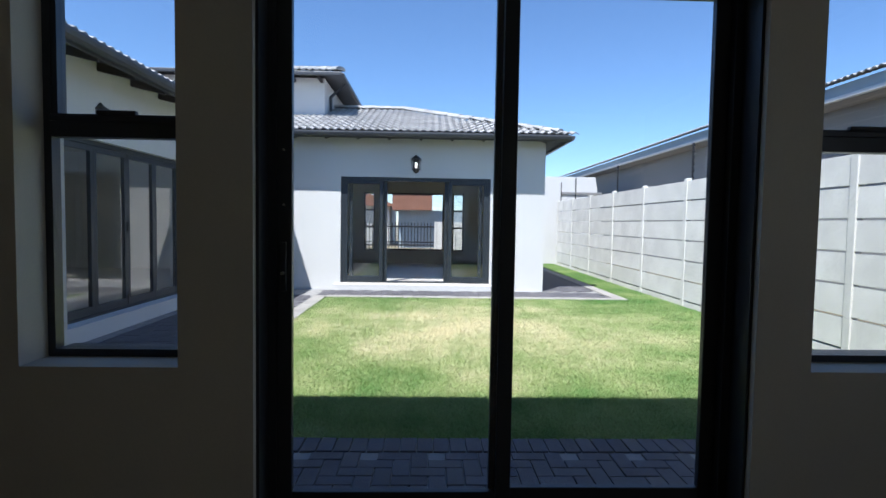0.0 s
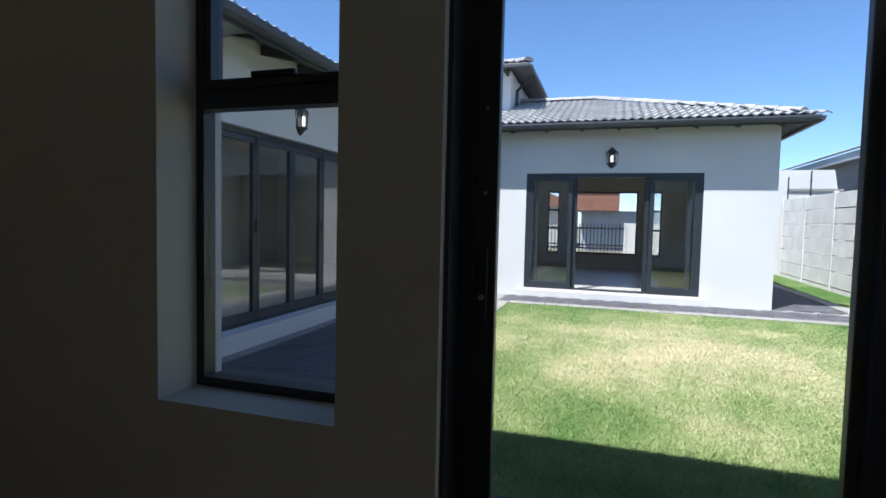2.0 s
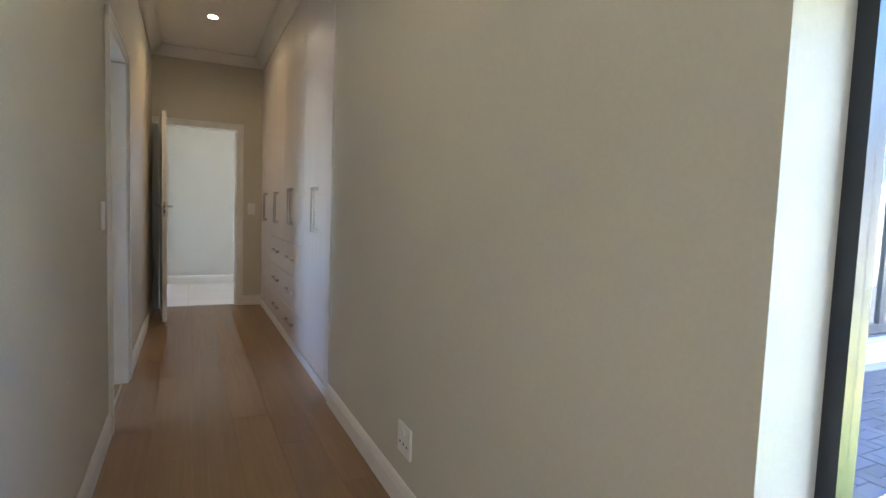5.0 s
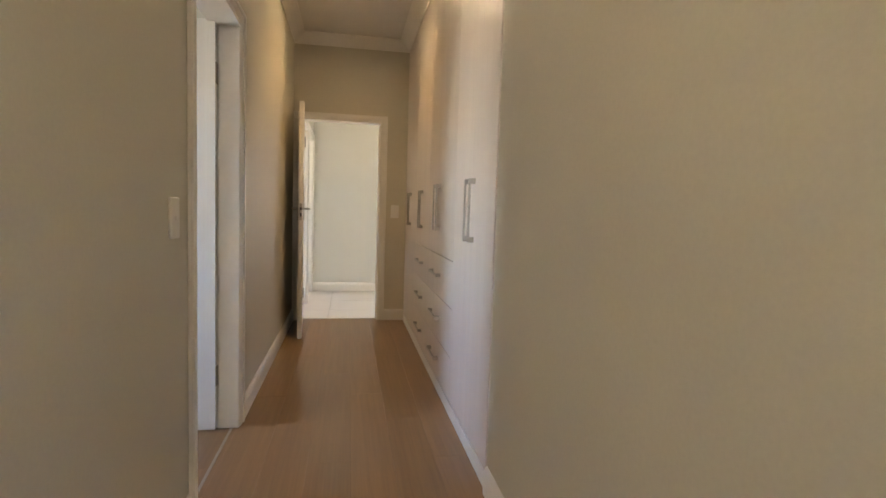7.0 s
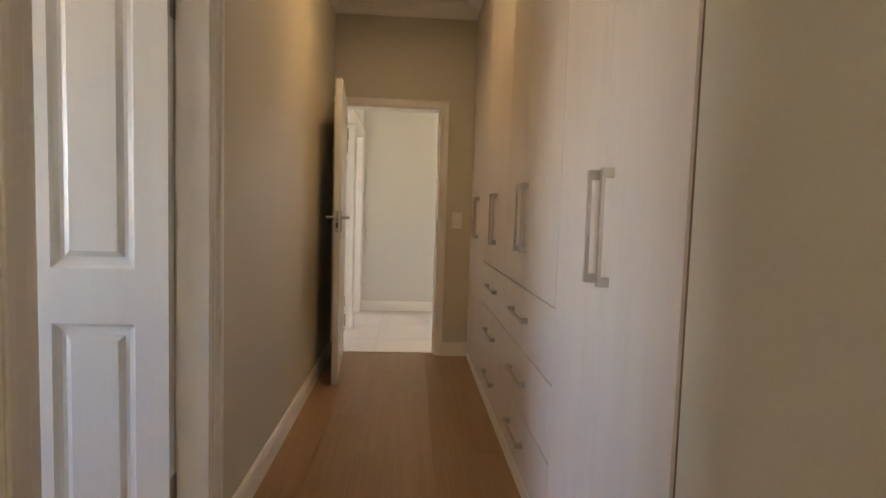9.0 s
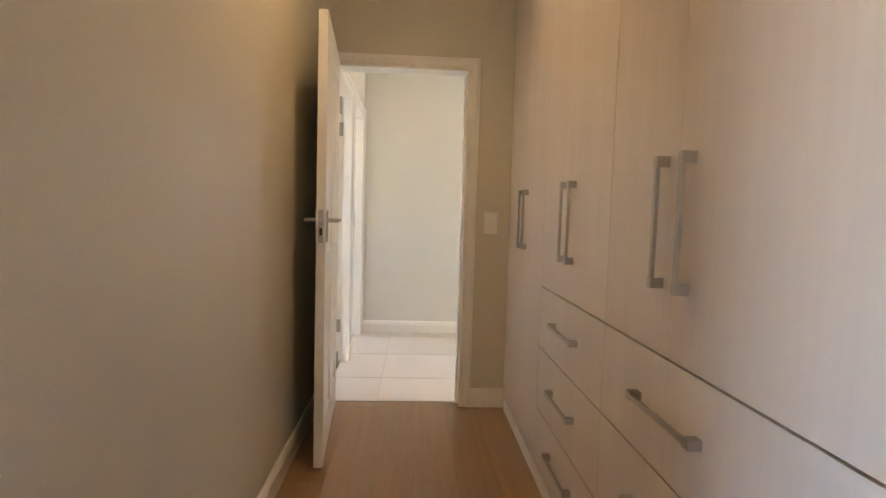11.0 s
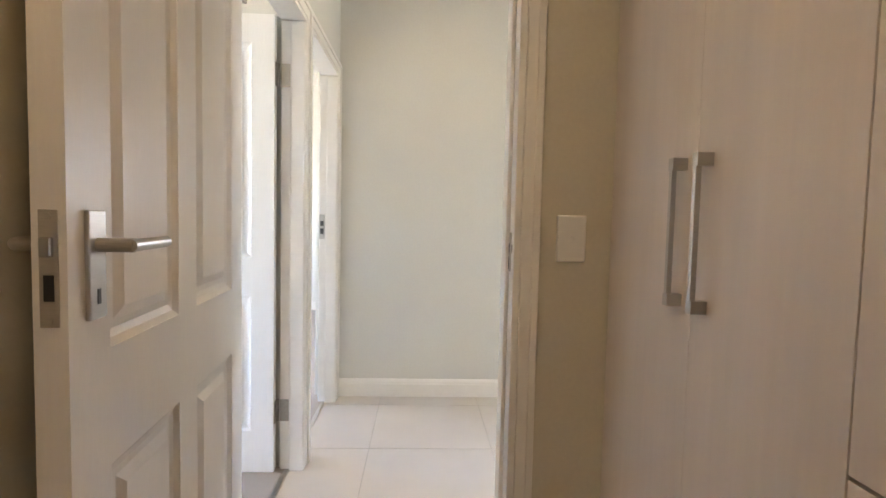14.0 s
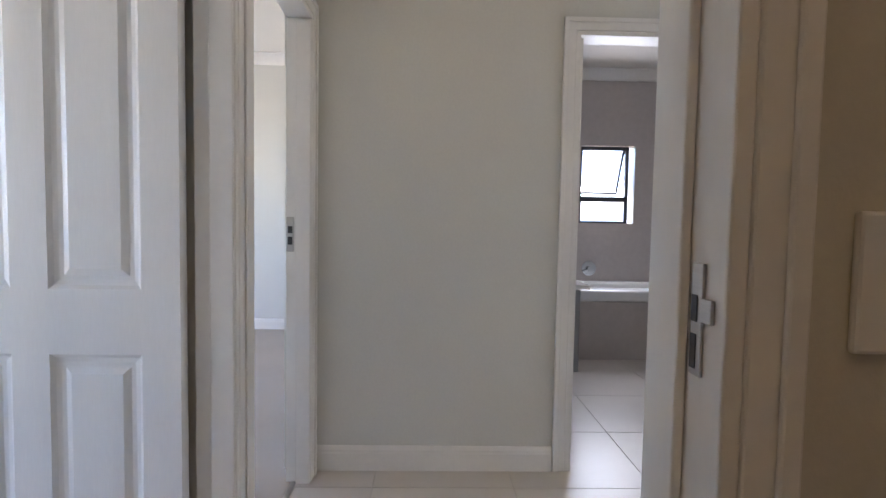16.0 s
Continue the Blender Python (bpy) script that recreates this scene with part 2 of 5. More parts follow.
def glow_material(name, color, strength):
    m = bpy.data.materials.new(name)
    m.use_nodes = True
    p = m.node_tree.nodes["Principled BSDF"]
    p.inputs["Base Color"].default_value = (0.8, 0.78, 0.7, 1)
    p.inputs["Emission Color"].default_value = (*color, 1)
    p.inputs["Emission Strength"].default_value = strength
    return m


BULB = glow_material("lit_downlight_lens", (1.0, 0.80, 0.5), 14.0)
LANTERN_BULB = glow_material("lit_lantern_bulb", (1.0, 0.97, 0.9), 1.6)


# ---- building helpers ----
def box(bm, x0, x1, y0, y1, z0, z1, bevel=0.0):
    """Adds a box, with rounded edges where bevel is given."""
    v = [bm.verts.new((x, y, z)) for x in (min(x0, x1), max(x0, x1)) for y in (min(y0, y1), max(y0, y1)) for z in (min(z0, z1), max(z0, z1))]
    f = [bm.faces.new([v[i] for i in q]) for q in ((0, 1, 3, 2), (4, 6, 7, 5), (0, 4, 5, 1), (2, 3, 7, 6), (0, 2, 6, 4), (1, 5, 7, 3))]
    if bevel:
        edges = list({e for a in f for e in a.edges})
        bmesh.ops.bevel(bm, geom=edges, offset=bevel, segments=2, affect="EDGES", profile=0.5)
    return bm


def boxes(*args, bevel=0.0):
    bm = bmesh.new()
    for a in args:
        box(bm, *a, bevel=bevel)
    return bm


def tube(bm, a, b, r, sides=12, r2=None):
    """Adds a closed round bar from a to b."""
    a, b = Vector(a), Vector(b)
    m = Matrix.Translation((a + b) / 2) @ (b - a).to_track_quat("Z", "Y").to_matrix().to_4x4()
    bmesh.ops.create_cone(bm, cap_ends=True, segments=sides, radius1=r, radius2=r if r2 is None else r2, depth=(b - a).length, matrix=m)
    return bm


def prism(bm, outline, axis, lo, hi):
    """Adds an outline of (u, v) pairs pushed along an axis: x has (y, z), y has (x, z), z has (x, y)."""
    def place(u, v, w):
        return {"x": (w, u, v), "y": (u, w, v), "z": (u, v, w)}[axis]
    a = [bm.verts.new(place(u, v, lo)) for u, v in outline]
    b = [bm.verts.new(place(u, v, hi)) for u, v in outline]
    bm.faces.new(a)
    bm.faces.new(b[::-1])
    for i in range(len(a)):
        j = (i + 1) % len(a)
        bm.faces.new((a[j], a[i], b[i], b[j]))
    return bm


def mesh_of(name, bm, mat):
    bmesh.ops.recalc_face_normals(bm, faces=bm.faces[:])
    me = bpy.data.meshes.new(name)
    bm.to_mesh(me)
    bm.free()
    if mat:
        me.materials.append(mat)
    return me


def place_of(ob):
    m = Matrix.Identity(4)
    while ob is not None:
        m = ob.matrix_basis @ m if ob.parent is None else ob.matrix_parent_inverse @ ob.matrix_basis @ m
        ob = ob.parent
    return m


def part(name, bm, mat, parent, label=""):
    """One mesh, in world places, as a part of a thing or of a part."""
    ob = new(name, mesh_of(name, bm, mat))
    ob.parent = parent
    ob.matrix_parent_inverse = place_of(parent).inverted()
    if label:
        ob["label"] = label
    return ob


def piece(name, me, at, parent, turn=0.0):
    """A brick, tile or plank: an object of its own on a shared mesh."""
    ob = new(name, me)
    ob.parent = parent
    ob.matrix_parent_inverse = place_of(parent).inverted()
    ob.matrix_basis = at if isinstance(at, Matrix) else pose(*at, 0, 0, turn)
    return ob


def thing(name, base, label, category, group="", kind=""):
    ob = new(name)
    ob.empty_display_size = 0.05
    ob.matrix_basis = Matrix.Translation(base)
    return tagged(ob, label, category, group, kind)


def solid(name, bm, mat, label="", category="", kind="structure", group=""):
    return tagged(new(name, mesh_of(name, bm, mat)), label, category, group, kind)


def pierced(us, zs, is_open, lo, hi, place):
    """One connected slab over a grid of cut lines, left open where is_open(u, z) says so."""
    bm, corner = bmesh.new(), {}

    def at(i, k, w):
        if (i, k, w) not in corner:
            corner[i, k, w] = bm.verts.new(place(us[i], w, zs[k]))
        return corner[i, k, w]
    nu, nz = len(us) - 1, len(zs) - 1
    full = {(i, k) for i in range(nu) for k in range(nz) if not is_open((us[i] + us[i + 1]) / 2, (zs[k] + zs[k + 1]) / 2)}
    for i, k in full:
        for w in (lo, hi):
            bm.faces.new([at(i, k, w), at(i + 1, k, w), at(i + 1, k + 1, w), at(i, k + 1, w)])
        for (di, dk), (a, b) in (((-1, 0), ((i, k), (i, k + 1))), ((1, 0), ((i + 1, k), (i + 1, k + 1))),
                                 ((0, -1), ((i, k), (i + 1, k))), ((0, 1), ((i, k + 1), (i + 1, k + 1)))):
            if (i + di, k + dk) not in full:
                bm.faces.new([at(*a, lo), at(*b, lo), at(*b, hi), at(*a, hi)])
    return bm


def cuts(lo, hi, values):
    return sorted({lo, hi, *(v for v in values if lo < v < hi)})


def pierced_wall(name, u0, u1, lo, hi, z0, z1, holes, mat, label, place):
    bm = pierced(cuts(u0, u1, [v for h in holes for v in h[:2]]), cuts(z0, z1, [v for h in holes for v in h[2:]]),
                 lambda u, z: any(a < u < b and c < z < d for a, b, c, d in holes), lo, hi, place)
    return solid(name, bm, mat, label, "wall")


def wall_y(name, x0, x1, y0, y1, z0, z1, holes, mat, label):
    """A wall along x with openings (xa, xb, za, zb)."""
    return pierced_wall(name, x0, x1, y0, y1, z0, z1, holes, mat, label, lambda u, w, z: (u, w, z))


def wall_x(name, y0, y1, x0, x1, z0, z1, holes, mat, label):
    """A wall along y with openings (ya, yb, za, zb)."""
    return pierced_wall(name, y0, y1, x0, x1, z0, z1, holes, mat, label, lambda u, w, z: (w, u, z))


# ---- the plan ----
GROUND = -0.17                      # paving outside
CEIL = 2.82
Y_IN, Y_OUT = 1.92, 2.17            # garden wall of the bedroom and passage
X_END, X_HALL = -7.36, -7.49        # end wall of the passage
X_STRIP = -7.43                     # where laminate meets tile
Y_LEFT = 0.80                       # left wall of the passage
Y_HL, X_HW = 0.862, -9.31           # hall: left wall and end wall
X_WING, Y_FAR = -3.70, 10.76        # faces of the wing and of the far building
LINTEL = 2.27

# interior walls
wall_y("wall_garden", -3.965, 3.3, Y_IN, Y_OUT - 0.01, 0, CEIL + 0.1,
       [(-1.345, -0.757, 0.655, LINTEL), (-0.475, 1.465, 0, LINTEL), (1.688, 2.276, 0.655, LINTEL)], WALL_IN, "greige painted inner wall with two windows and a sliding door")
wall_y("wall_left", X_END, -1.85, Y_LEFT - 0.14, Y_LEFT, 0, CEIL, [(-4.752, -3.94, 0, 2.035)], WALL_IN, "greige painted passage wall with a doorway")
wall_x("wall_end", Y_LEFT - 0.14, 2.56, X_HALL, X_END, 0, CEIL, [(0.802, 1.665, 0, 2.018)], WALL_IN, "greige painted wall over the passage doorway")
wall_y("wall_behind_cupboards", X_HALL, -3.7, 2.56, 2.70, 0, CEIL, [], WALL_IN, "plain wall behind the built-in cupboards")
wall_x("wall_cupboard_side", Y_OUT, 2.56, -3.96, -3.86, 0, CEIL, [], WALL_IN, "plain wall beside the built-in cupboards")
wall_x("wall_bedroom_west", -3.3, Y_LEFT - 0.14, -1.99, -1.85, 0, CEIL, [], WALL_IN, "greige painted bedroom wall")
wall_y("wall_bedroom_south", -1.99, 3.3, -3.44, -3.3, 0, CEIL, [], WALL_IN, "greige painted bedroom wall")
wall_x("wall_bedroom_east", -3.44, Y_OUT, 3.3, 3.5, 0, CEIL, [(-1.5, -0.3, 0.9, 2.1)], WALL_IN, "greige painted bedroom wall with an assumed, unseen window opening")
wall_y("wall_hall_left", -9.42, X_HALL, Y_HL - 0.10, Y_HL, 0, CEIL, [(-9.20, -8.42, 0, 2.035), (-8.31, X_HALL, 0, 2.035)], WALL_HALL, "pale painted hall wall with two doorways")
wall_x("wall_hall_end", Y_HL - 0.14, 4.9, X_HW - 0.12, X_HW, 0, CEIL, [(2.035, 2.835, 0, 2.035)], WALL_HALL, "pale painted hall wall with the bathroom doorway")
wall_y("wall_hall_back", -9.42, X_HALL, 4.9, 5.0, 0, CEIL, [(-8.95, -7.7, 0.8, 2.1)], WALL_HALL, "pale painted hall wall with an added, unseen window opening")
wall_x("wall_hall_side", 2.56, 4.9, X_HALL - 0.002, X_END, 0, CEIL, [], WALL_HALL, "pale painted hall wall")
wall_x("wall_between_rooms", -3.0, Y_HL - 0.10, -8.40, -8.315, 0, CEIL, [], WALL_HALL, "white painted wall between two rooms")
wall_x("wall_room_back", -3.0, Y_HL - 0.02, -12.52, -12.40, 0, CEIL, [], WALL_HALL, "white painted bedroom wall")
wall_y("wall_rooms_south", -12.52, -5.2, -3.12, -3.0, 0, CEIL, [(-11.5, -9.3, 0.8, 2.15), (-7.8, -6.0, 0.8, 2.1)], WALL_HALL, "outer wall of two bedrooms with window openings")
wall_y("wall_room_north", -12.52, -9.42, Y_HL - 0.10, Y_HL - 0.02, 0, CEIL, [], WALL_HALL, "white painted bedroom wall")
wall_x("wall_study_east", -3.12, Y_LEFT - 0.14, -5.3, -5.2, 0, CEIL, [], WALL_HALL, "white painted wall between study and shower room")
wall_y("wall_ensuite_south", -5.2, -1.99, -2.32, -2.2, 0, CEIL, [(-4.35, -3.15, 0.95, 2.05)], WALL_HALL, "outer wall of the shower room with a window opening")
wall_x("wall_bath_back", 1.4, 4.0, -12.25, -12.08, 0, 2.7, [(2.86, 3.40, 1.17, 1.93)], GREY_TILE, "bathroom wall with a small window, tiled in taupe")
wall_y("wall_bath_left", -12.25, -9.42, 1.3, 1.42, 0, 2.7, [], GREY_TILE, "taupe tiled bathroom wall")
wall_y("wall_bath_right", -12.25, -9.42, 4.0, 4.12, 0, 2.7, [], GREY_TILE, "taupe tiled bathroom wall")

# ceilings
solid("ceiling", boxes((-12.6, -9.36, -3.2, 0.8, CEIL, CEIL + 0.1), (-9.36, X_HALL, -3.5, 4.98, CEIL, CEIL + 0.1), (X_HALL, -3.86, -3.5, 2.68, CEIL, CEIL + 0.1), (-3.86, 3.5, -3.5, Y_OUT - 0.01, CEIL, CEIL + 0.1)), CEILING, "off-white flat plasterboard ceiling", "ceiling")
solid("ceiling_bathroom", boxes((-12.2, -9.36, 1.35, 4.1, 2.66, 2.75)), CEILING, "white bathroom ceiling", "ceiling")


def cornice(name, x0, y0, x1, y1, side, z=CEIL):
    """A coved cornice along a wall; side is +1 or -1: which way it stands out."""
    prof = [(0, -0.10), (0.010, -0.10), (0.014, -0.086), (0.030, -0.062), (0.058, -0.034), (0.084, -0.016), (0.10, -0.012), (0.10, 0), (0, 0)]
    bm = bmesh.new()
    if abs(x1 - x0) > abs(y1 - y0):
        prism(bm, [(y0 + side * u, z + v) for u, v in prof], "x", min(x0, x1), max(x0, x1))
    else:
        prism(bm, [(x0 + side * u, z + v) for u, v in prof], "y", min(y0, y1), max(y0, y1))
    return solid(name, bm, TRIM, "white coved plaster cornice", "cornice")


cornice("trim_cornice_end", X_END, Y_LEFT, X_END, Y_IN, 1)
cornice("trim_cornice_left", X_END, Y_LEFT, -1.85, Y_LEFT, 1)
cornice("trim_cornice_right", X_END, Y_IN, 3.3, Y_IN, -1)
cornice("trim_cornice_hall_end", X_HW, Y_HL, X_HW, 4.9, 1)
cornice("trim_cornice_hall_left", X_HW, Y_HL, X_HALL, Y_HL, 1)
cornice("trim_cornice_room", -12.40, -3.0, -12.40, 0.7, 1)
cornice("trim_cornice_bathroom", -12.08, 1.42, -12.08, 4.0, 1, 2.66)


def skirting(name, x0, y0, x1, y1, side, h=0.115):
    """A moulded skirting board along a wall."""
    prof = [(0, 0), (0.016, 0), (0.016, h - 0.035), (0.013, h - 0.026), (0.013, h - 0.018), (0.008, h - 0.006), (0.004, h), (0, h)]
    bm = bmesh.new()
    if abs(x1 - x0) > abs(y1 - y0):
        prism(bm, [(y0 + side * u, v) for u, v in prof], "x", min(x0, x1), max(x0, x1))
    else:
        prism(bm, [(x0 + side * u, v) for u, v in prof], "y", min(y0, y1), max(y0, y1))
    return solid(name, bm, TRIM, "white moulded skirting board", "skirting")


skirting("baseboard_left_far", X_END, Y_LEFT, -4.815, Y_LEFT, 1)
skirting("baseboard_left_near", -3.88, Y_LEFT, -1.85, Y_LEFT, 1)
skirting("baseboard_end", X_END, 1.712, X_END, Y_IN - 0.002, 1)
skirting("baseboard_garden", -3.955, Y_IN, -0.54, Y_IN, -1)
skirting("baseboard_garden_east", 1.53, Y_IN, 3.3, Y_IN, -1)
skirting("baseboard_hall_end", X_HW, Y_HL, X_HW, 1.972, 1)
skirting("baseboard_room", -12.40, -3.0, -12.40, 0.70, 1)
skirting("baseboard_room_side", -9.42, Y_HL - 0.10, -9.27, Y_HL - 0.10, -1)


def casing(name, axis, a, b, face, side, depth, h=2.035, w=0.058, stop=None, jambs=2, label="white painted timber door frame with stepped architrave"):
    """A door frame: lining, stop and a stepped architrave on the seen face. axis: the way the wall runs."""
    ob = thing(name, ((a + b) / 2, face, 0) if axis == "x" else (face, (a + b) / 2, 0), label, "door frame", kind="structure")
    stop = stop or (0.046, depth + 0.008)

    def put(nm, u0, u1, d0, d1, z0, z1, bevel=0.003):
        if axis == "x":
            part(nm, boxes((u0, u1, face + side * d0, face + side * d1, z0, z1), bevel=bevel), TRIM, ob)
        else:
            part(nm, boxes((face + side * d0, face + side * d1, u0, u1, z0, z1), bevel=bevel), TRIM, ob)
    e = 0.002
    for u0, s in ((a, -1), (b, 1))[:jambs]:
        put("architrave", u0 + s * e, u0 + s * w, 0.0, 0.014, 0, h + w)
        put("architrave_bead", u0 + s * (w - 0.020), u0 + s * (w + 0.001), 0.0142, 0.022, 0, h + w)
        put("lining", u0 + s * 0.002, u0 - s * 0.018, -depth + 0.002, 0.012, 0, h - 0.018)
        put("stop", u0 - s * 0.0182, u0 - s * 0.030, -depth + stop[0], -depth + stop[1], 0, h - 0.030)
    end = b + w if jambs == 2 else b - 0.001
    put("head_architrave", a - w, end, 0.0002, 0.0145, h + e, h + w)
    put("head_bead", a - w, end, 0.0147, 0.0225, h + w - 0.02, h + w + 0.001)
    put("head_lining", a, min(b, end), -depth + 0.002, 0.0115, h - 0.018, h + 0.001)
    return ob


casing("door_frame_passage_end", "y", 0.802, 1.665, X_END, 1, 0.13, h=2.02, w=0.052, stop=(0.003, 0.078))
casing("door_frame_ensuite", "x", -4.752, -3.94, Y_LEFT, 1, 0.14)
casing("door_frame_study", "x", -8.31, X_HALL, Y_HL, 1, 0.10, jambs=1)
casing("door_frame_bedroom", "x", -9.20, -8.42, Y_HL, 1, 0.10)
casing("door_frame_bathroom", "y", 2.035, 2.835, X_HW, 1, 0.12)


def strike_plate(frame_ob, x0, x1, y0, y1, z, half=0.075):
    part("strike_plate", boxes((x0, x1, y0, y1, z - half, z + half), bevel=0.001), STEEL, frame_ob, "brushed steel strike plate")


FRAMES = {o.name: o for o in scene.objects if o.name.startswith("door_frame")}
strike_plate(FRAMES["door_frame_passage_end"], X_END - 0.043, X_END - 0.022, 1.643, 1.6465, 1.080, 0.055)
for za, zb in ((1.032, 1.066), (1.078, 1.104)):
    part("strike_hole", boxes((X_END - 0.040, X_END - 0.029, 1.6420, 1.6428, za, zb)), BLACK, FRAMES["door_frame_passage_end"])
# Added hidden block, stops hall light leaking past the open leaf's hinge side.
part("hinge_rebate", boxes((X_END - 0.030, X_END + 0.002, 0.8205, 0.864, 0, 2.0)), TRIM, FRAMES["door_frame_passage_end"])
part("keeper", boxes((X_END - 0.022, X_END - 0.004, 1.642, 1.6465, 1.079, 1.102), bevel=0.001), STEEL, FRAMES["door_frame_passage_end"], "bent steel lip")
strike_plate(FRAMES["door_frame_bedroom"], -9.182, -9.1785, Y_HL - 0.096, Y_HL - 0.064, 1.10)
part("strike_hole", boxes((-9.1785, -9.1775, Y_HL - 0.090, Y_HL - 0.070, 1.105, 1.135)), BLACK, FRAMES["door_frame_bedroom"])
part("strike_hole", boxes((-9.1785, -9.1775, Y_HL - 0.090, Y_HL - 0.070, 1.055, 1.09)), BLACK, FRAMES["door_frame_bedroom"])


def panel_door(name, hinge, angle, width, label, handle=True, height=2.025, knuckle=1):
    """A moulded four-panel door leaf, built along +x from its hinge line and then swung."""
    root = thing(name, hinge, label, "door", kind="structure")
    t, z0 = 0.04, 0.010
    sx, mx, rail_t, rail_b, lock0, lock1 = 0.098, 0.095, 0.12, 0.20, 0.812, 0.980
    w2 = (width - mx) / 2
    spans_x = [(sx, w2), (width - w2, width - sx)]
    spans_z = [(rail_b, lock0), (lock1, height - rail_t)]

    def local(bm):
        bmesh.ops.transform(bm, matrix=Matrix.Translation(hinge) @ pose(0, 0, 0, 0, 0, angle), verts=bm.verts[:])
        return bm

    slab = pierced([0, sx, w2, width - w2, width - sx, width], [z0, rail_b, lock0, lock1, height - rail_t, height],
                   lambda u, z: any(a < u < b for a, b in spans_x) and any(c < z < d for c, d in spans_z), 0, t, lambda u, w, z: (u, w, z))
    part("leaf", local(slab), DOOR, root)
    for xa, xb in spans_x:
        for za, zb in spans_z:
            bm = bmesh.new()
            for y_face, s in ((0.0, 1), (t, -1)):
                rings = []
                for inset, dep in ((0, 0.0015), (0.010, 0.009), (0.022, 0.012), (0.034, 0.012), (0.052, 0.004)):
                    y = y_face + s * dep
                    rings.append([bm.verts.new(c) for c in ((xa + inset, y, za + inset), (xb - inset, y, za + inset), (xb - inset, y, zb - inset), (xa + inset, y, zb - inset))])
                for r0, r1 in zip(rings, rings[1:]):
                    for i in range(4):
                        j = (i + 1) % 4
                        bm.faces.new((r0[i], r0[j], r1[j], r1[i]))
                bm.faces.new(rings[-1])
            part("panel", local(bm), DOOR, root)
    for z in (0.28, 1.78):
        bm = boxes((-0.004, -0.001, 0.004, t - 0.004, z - 0.05, z + 0.05))
        hy = -0.006 if knuckle > 0 else t + 0.006
        tube(bm, (-0.006, hy, z - 0.05), (-0.006, hy, z + 0.05), 0.006)
        part("hinge", local(bm), HINGE, root, "aged steel butt hinge")
    if handle:
        zl = 1.127
        part("lock_faceplate", local(boxes((width, width + 0.002, 0.009, 0.031, zl - 0.098, zl + 0.045), bevel=0.0005)), STEEL, root, "steel mortice lock faceplate")
        part("latch", local(boxes((width + 0.002, width + 0.010, 0.013, 0.027, zl - 0.012, zl + 0.012), bevel=0.002)), CHROME, root)
        part("bolt_slot", local(boxes((width + 0.0021, width + 0.0026, 0.014, 0.026, zl - 0.066, zl - 0.034))), BLACK, root)
        for zz in (zl + 0.037, zl - 0.090):
            part("screw", local(tube(bmesh.new(), (width + 0.0020, 0.02, zz), (width + 0.0032, 0.02, zz), 0.004, 10)), STEEL, root)
        for s, y in ((-1, 0.0), (1, t)):
            plate = part("handle_plate", local(boxes((width - 0.078, width - 0.036, y, y + s * 0.007, zl - 0.098, zl + 0.045), bevel=0.002)), STEEL, root, "brushed steel backplate")
            bm = tube(bmesh.new(), (width - 0.057, y + s * 0.007, zl), (width - 0.057, y + s * 0.052, zl), 0.0095, 16)
            tube(bm, (width - 0.050, y + s * 0.050, zl), (width - 0.165, y + s * 0.050, zl), 0.0085, 16)
            part("lever", local(bm), STEEL, plate, "brushed steel lever")
            part("keyhole", local(boxes((width - 0.061, width - 0.053, y + s * 0.007, y + s * 0.0078, zl - 0.078, zl - 0.058))), BLACK, plate)
    return root


panel_door("door_passage_end", (X_END + 0.004, 0.866, 0), 4.3, 0.80, "white moulded four-panel door with steel lever, standing open", knuckle=-1)
panel_door("door_ensuite", (-4.728, 0.700, 0), -90, 0.775, "white moulded four-panel door standing open on steel hinges", handle=False)
panel_door("door_study", (-8.288, Y_HL - 0.115, 0), -90, 0.76, "white moulded four-panel door standing open on steel hinges", handle=False)
panel_door("door_bedroom", (-8.442, Y_HL - 0.105, 0), -92, 0.74, "white moulded door standing open against the room wall", handle=False)
panel_door("door_bathroom", (X_HW - 0.125, 2.056, 0), 178, 0.76, "white moulded door standing open inside the bathroom", handle=False)
part("hinge_leaf", boxes((X_HW - 0.11, X_HW - 0.03, 2.0535, 2.056, 1.73, 1.83)), HINGE, FRAMES["door_frame_bathroom"], "steel hinge leaf")
part("hinge_leaf", boxes((X_HW - 0.11, X_HW - 0.03, 2.0535, 2.056, 0.23, 0.33)), HINGE, FRAMES["door_frame_bathroom"], "steel hinge leaf")


# ---- windows and sliding door of the bedroom ----
def pane(x0, x1, y0, y1, z0, z1, parent, mat=None):
    ob = part("pane", boxes((x0, x1, y0, y1, z0, z1)), mat or GLASS, parent)
    ob.visible_shadow = False
    return ob


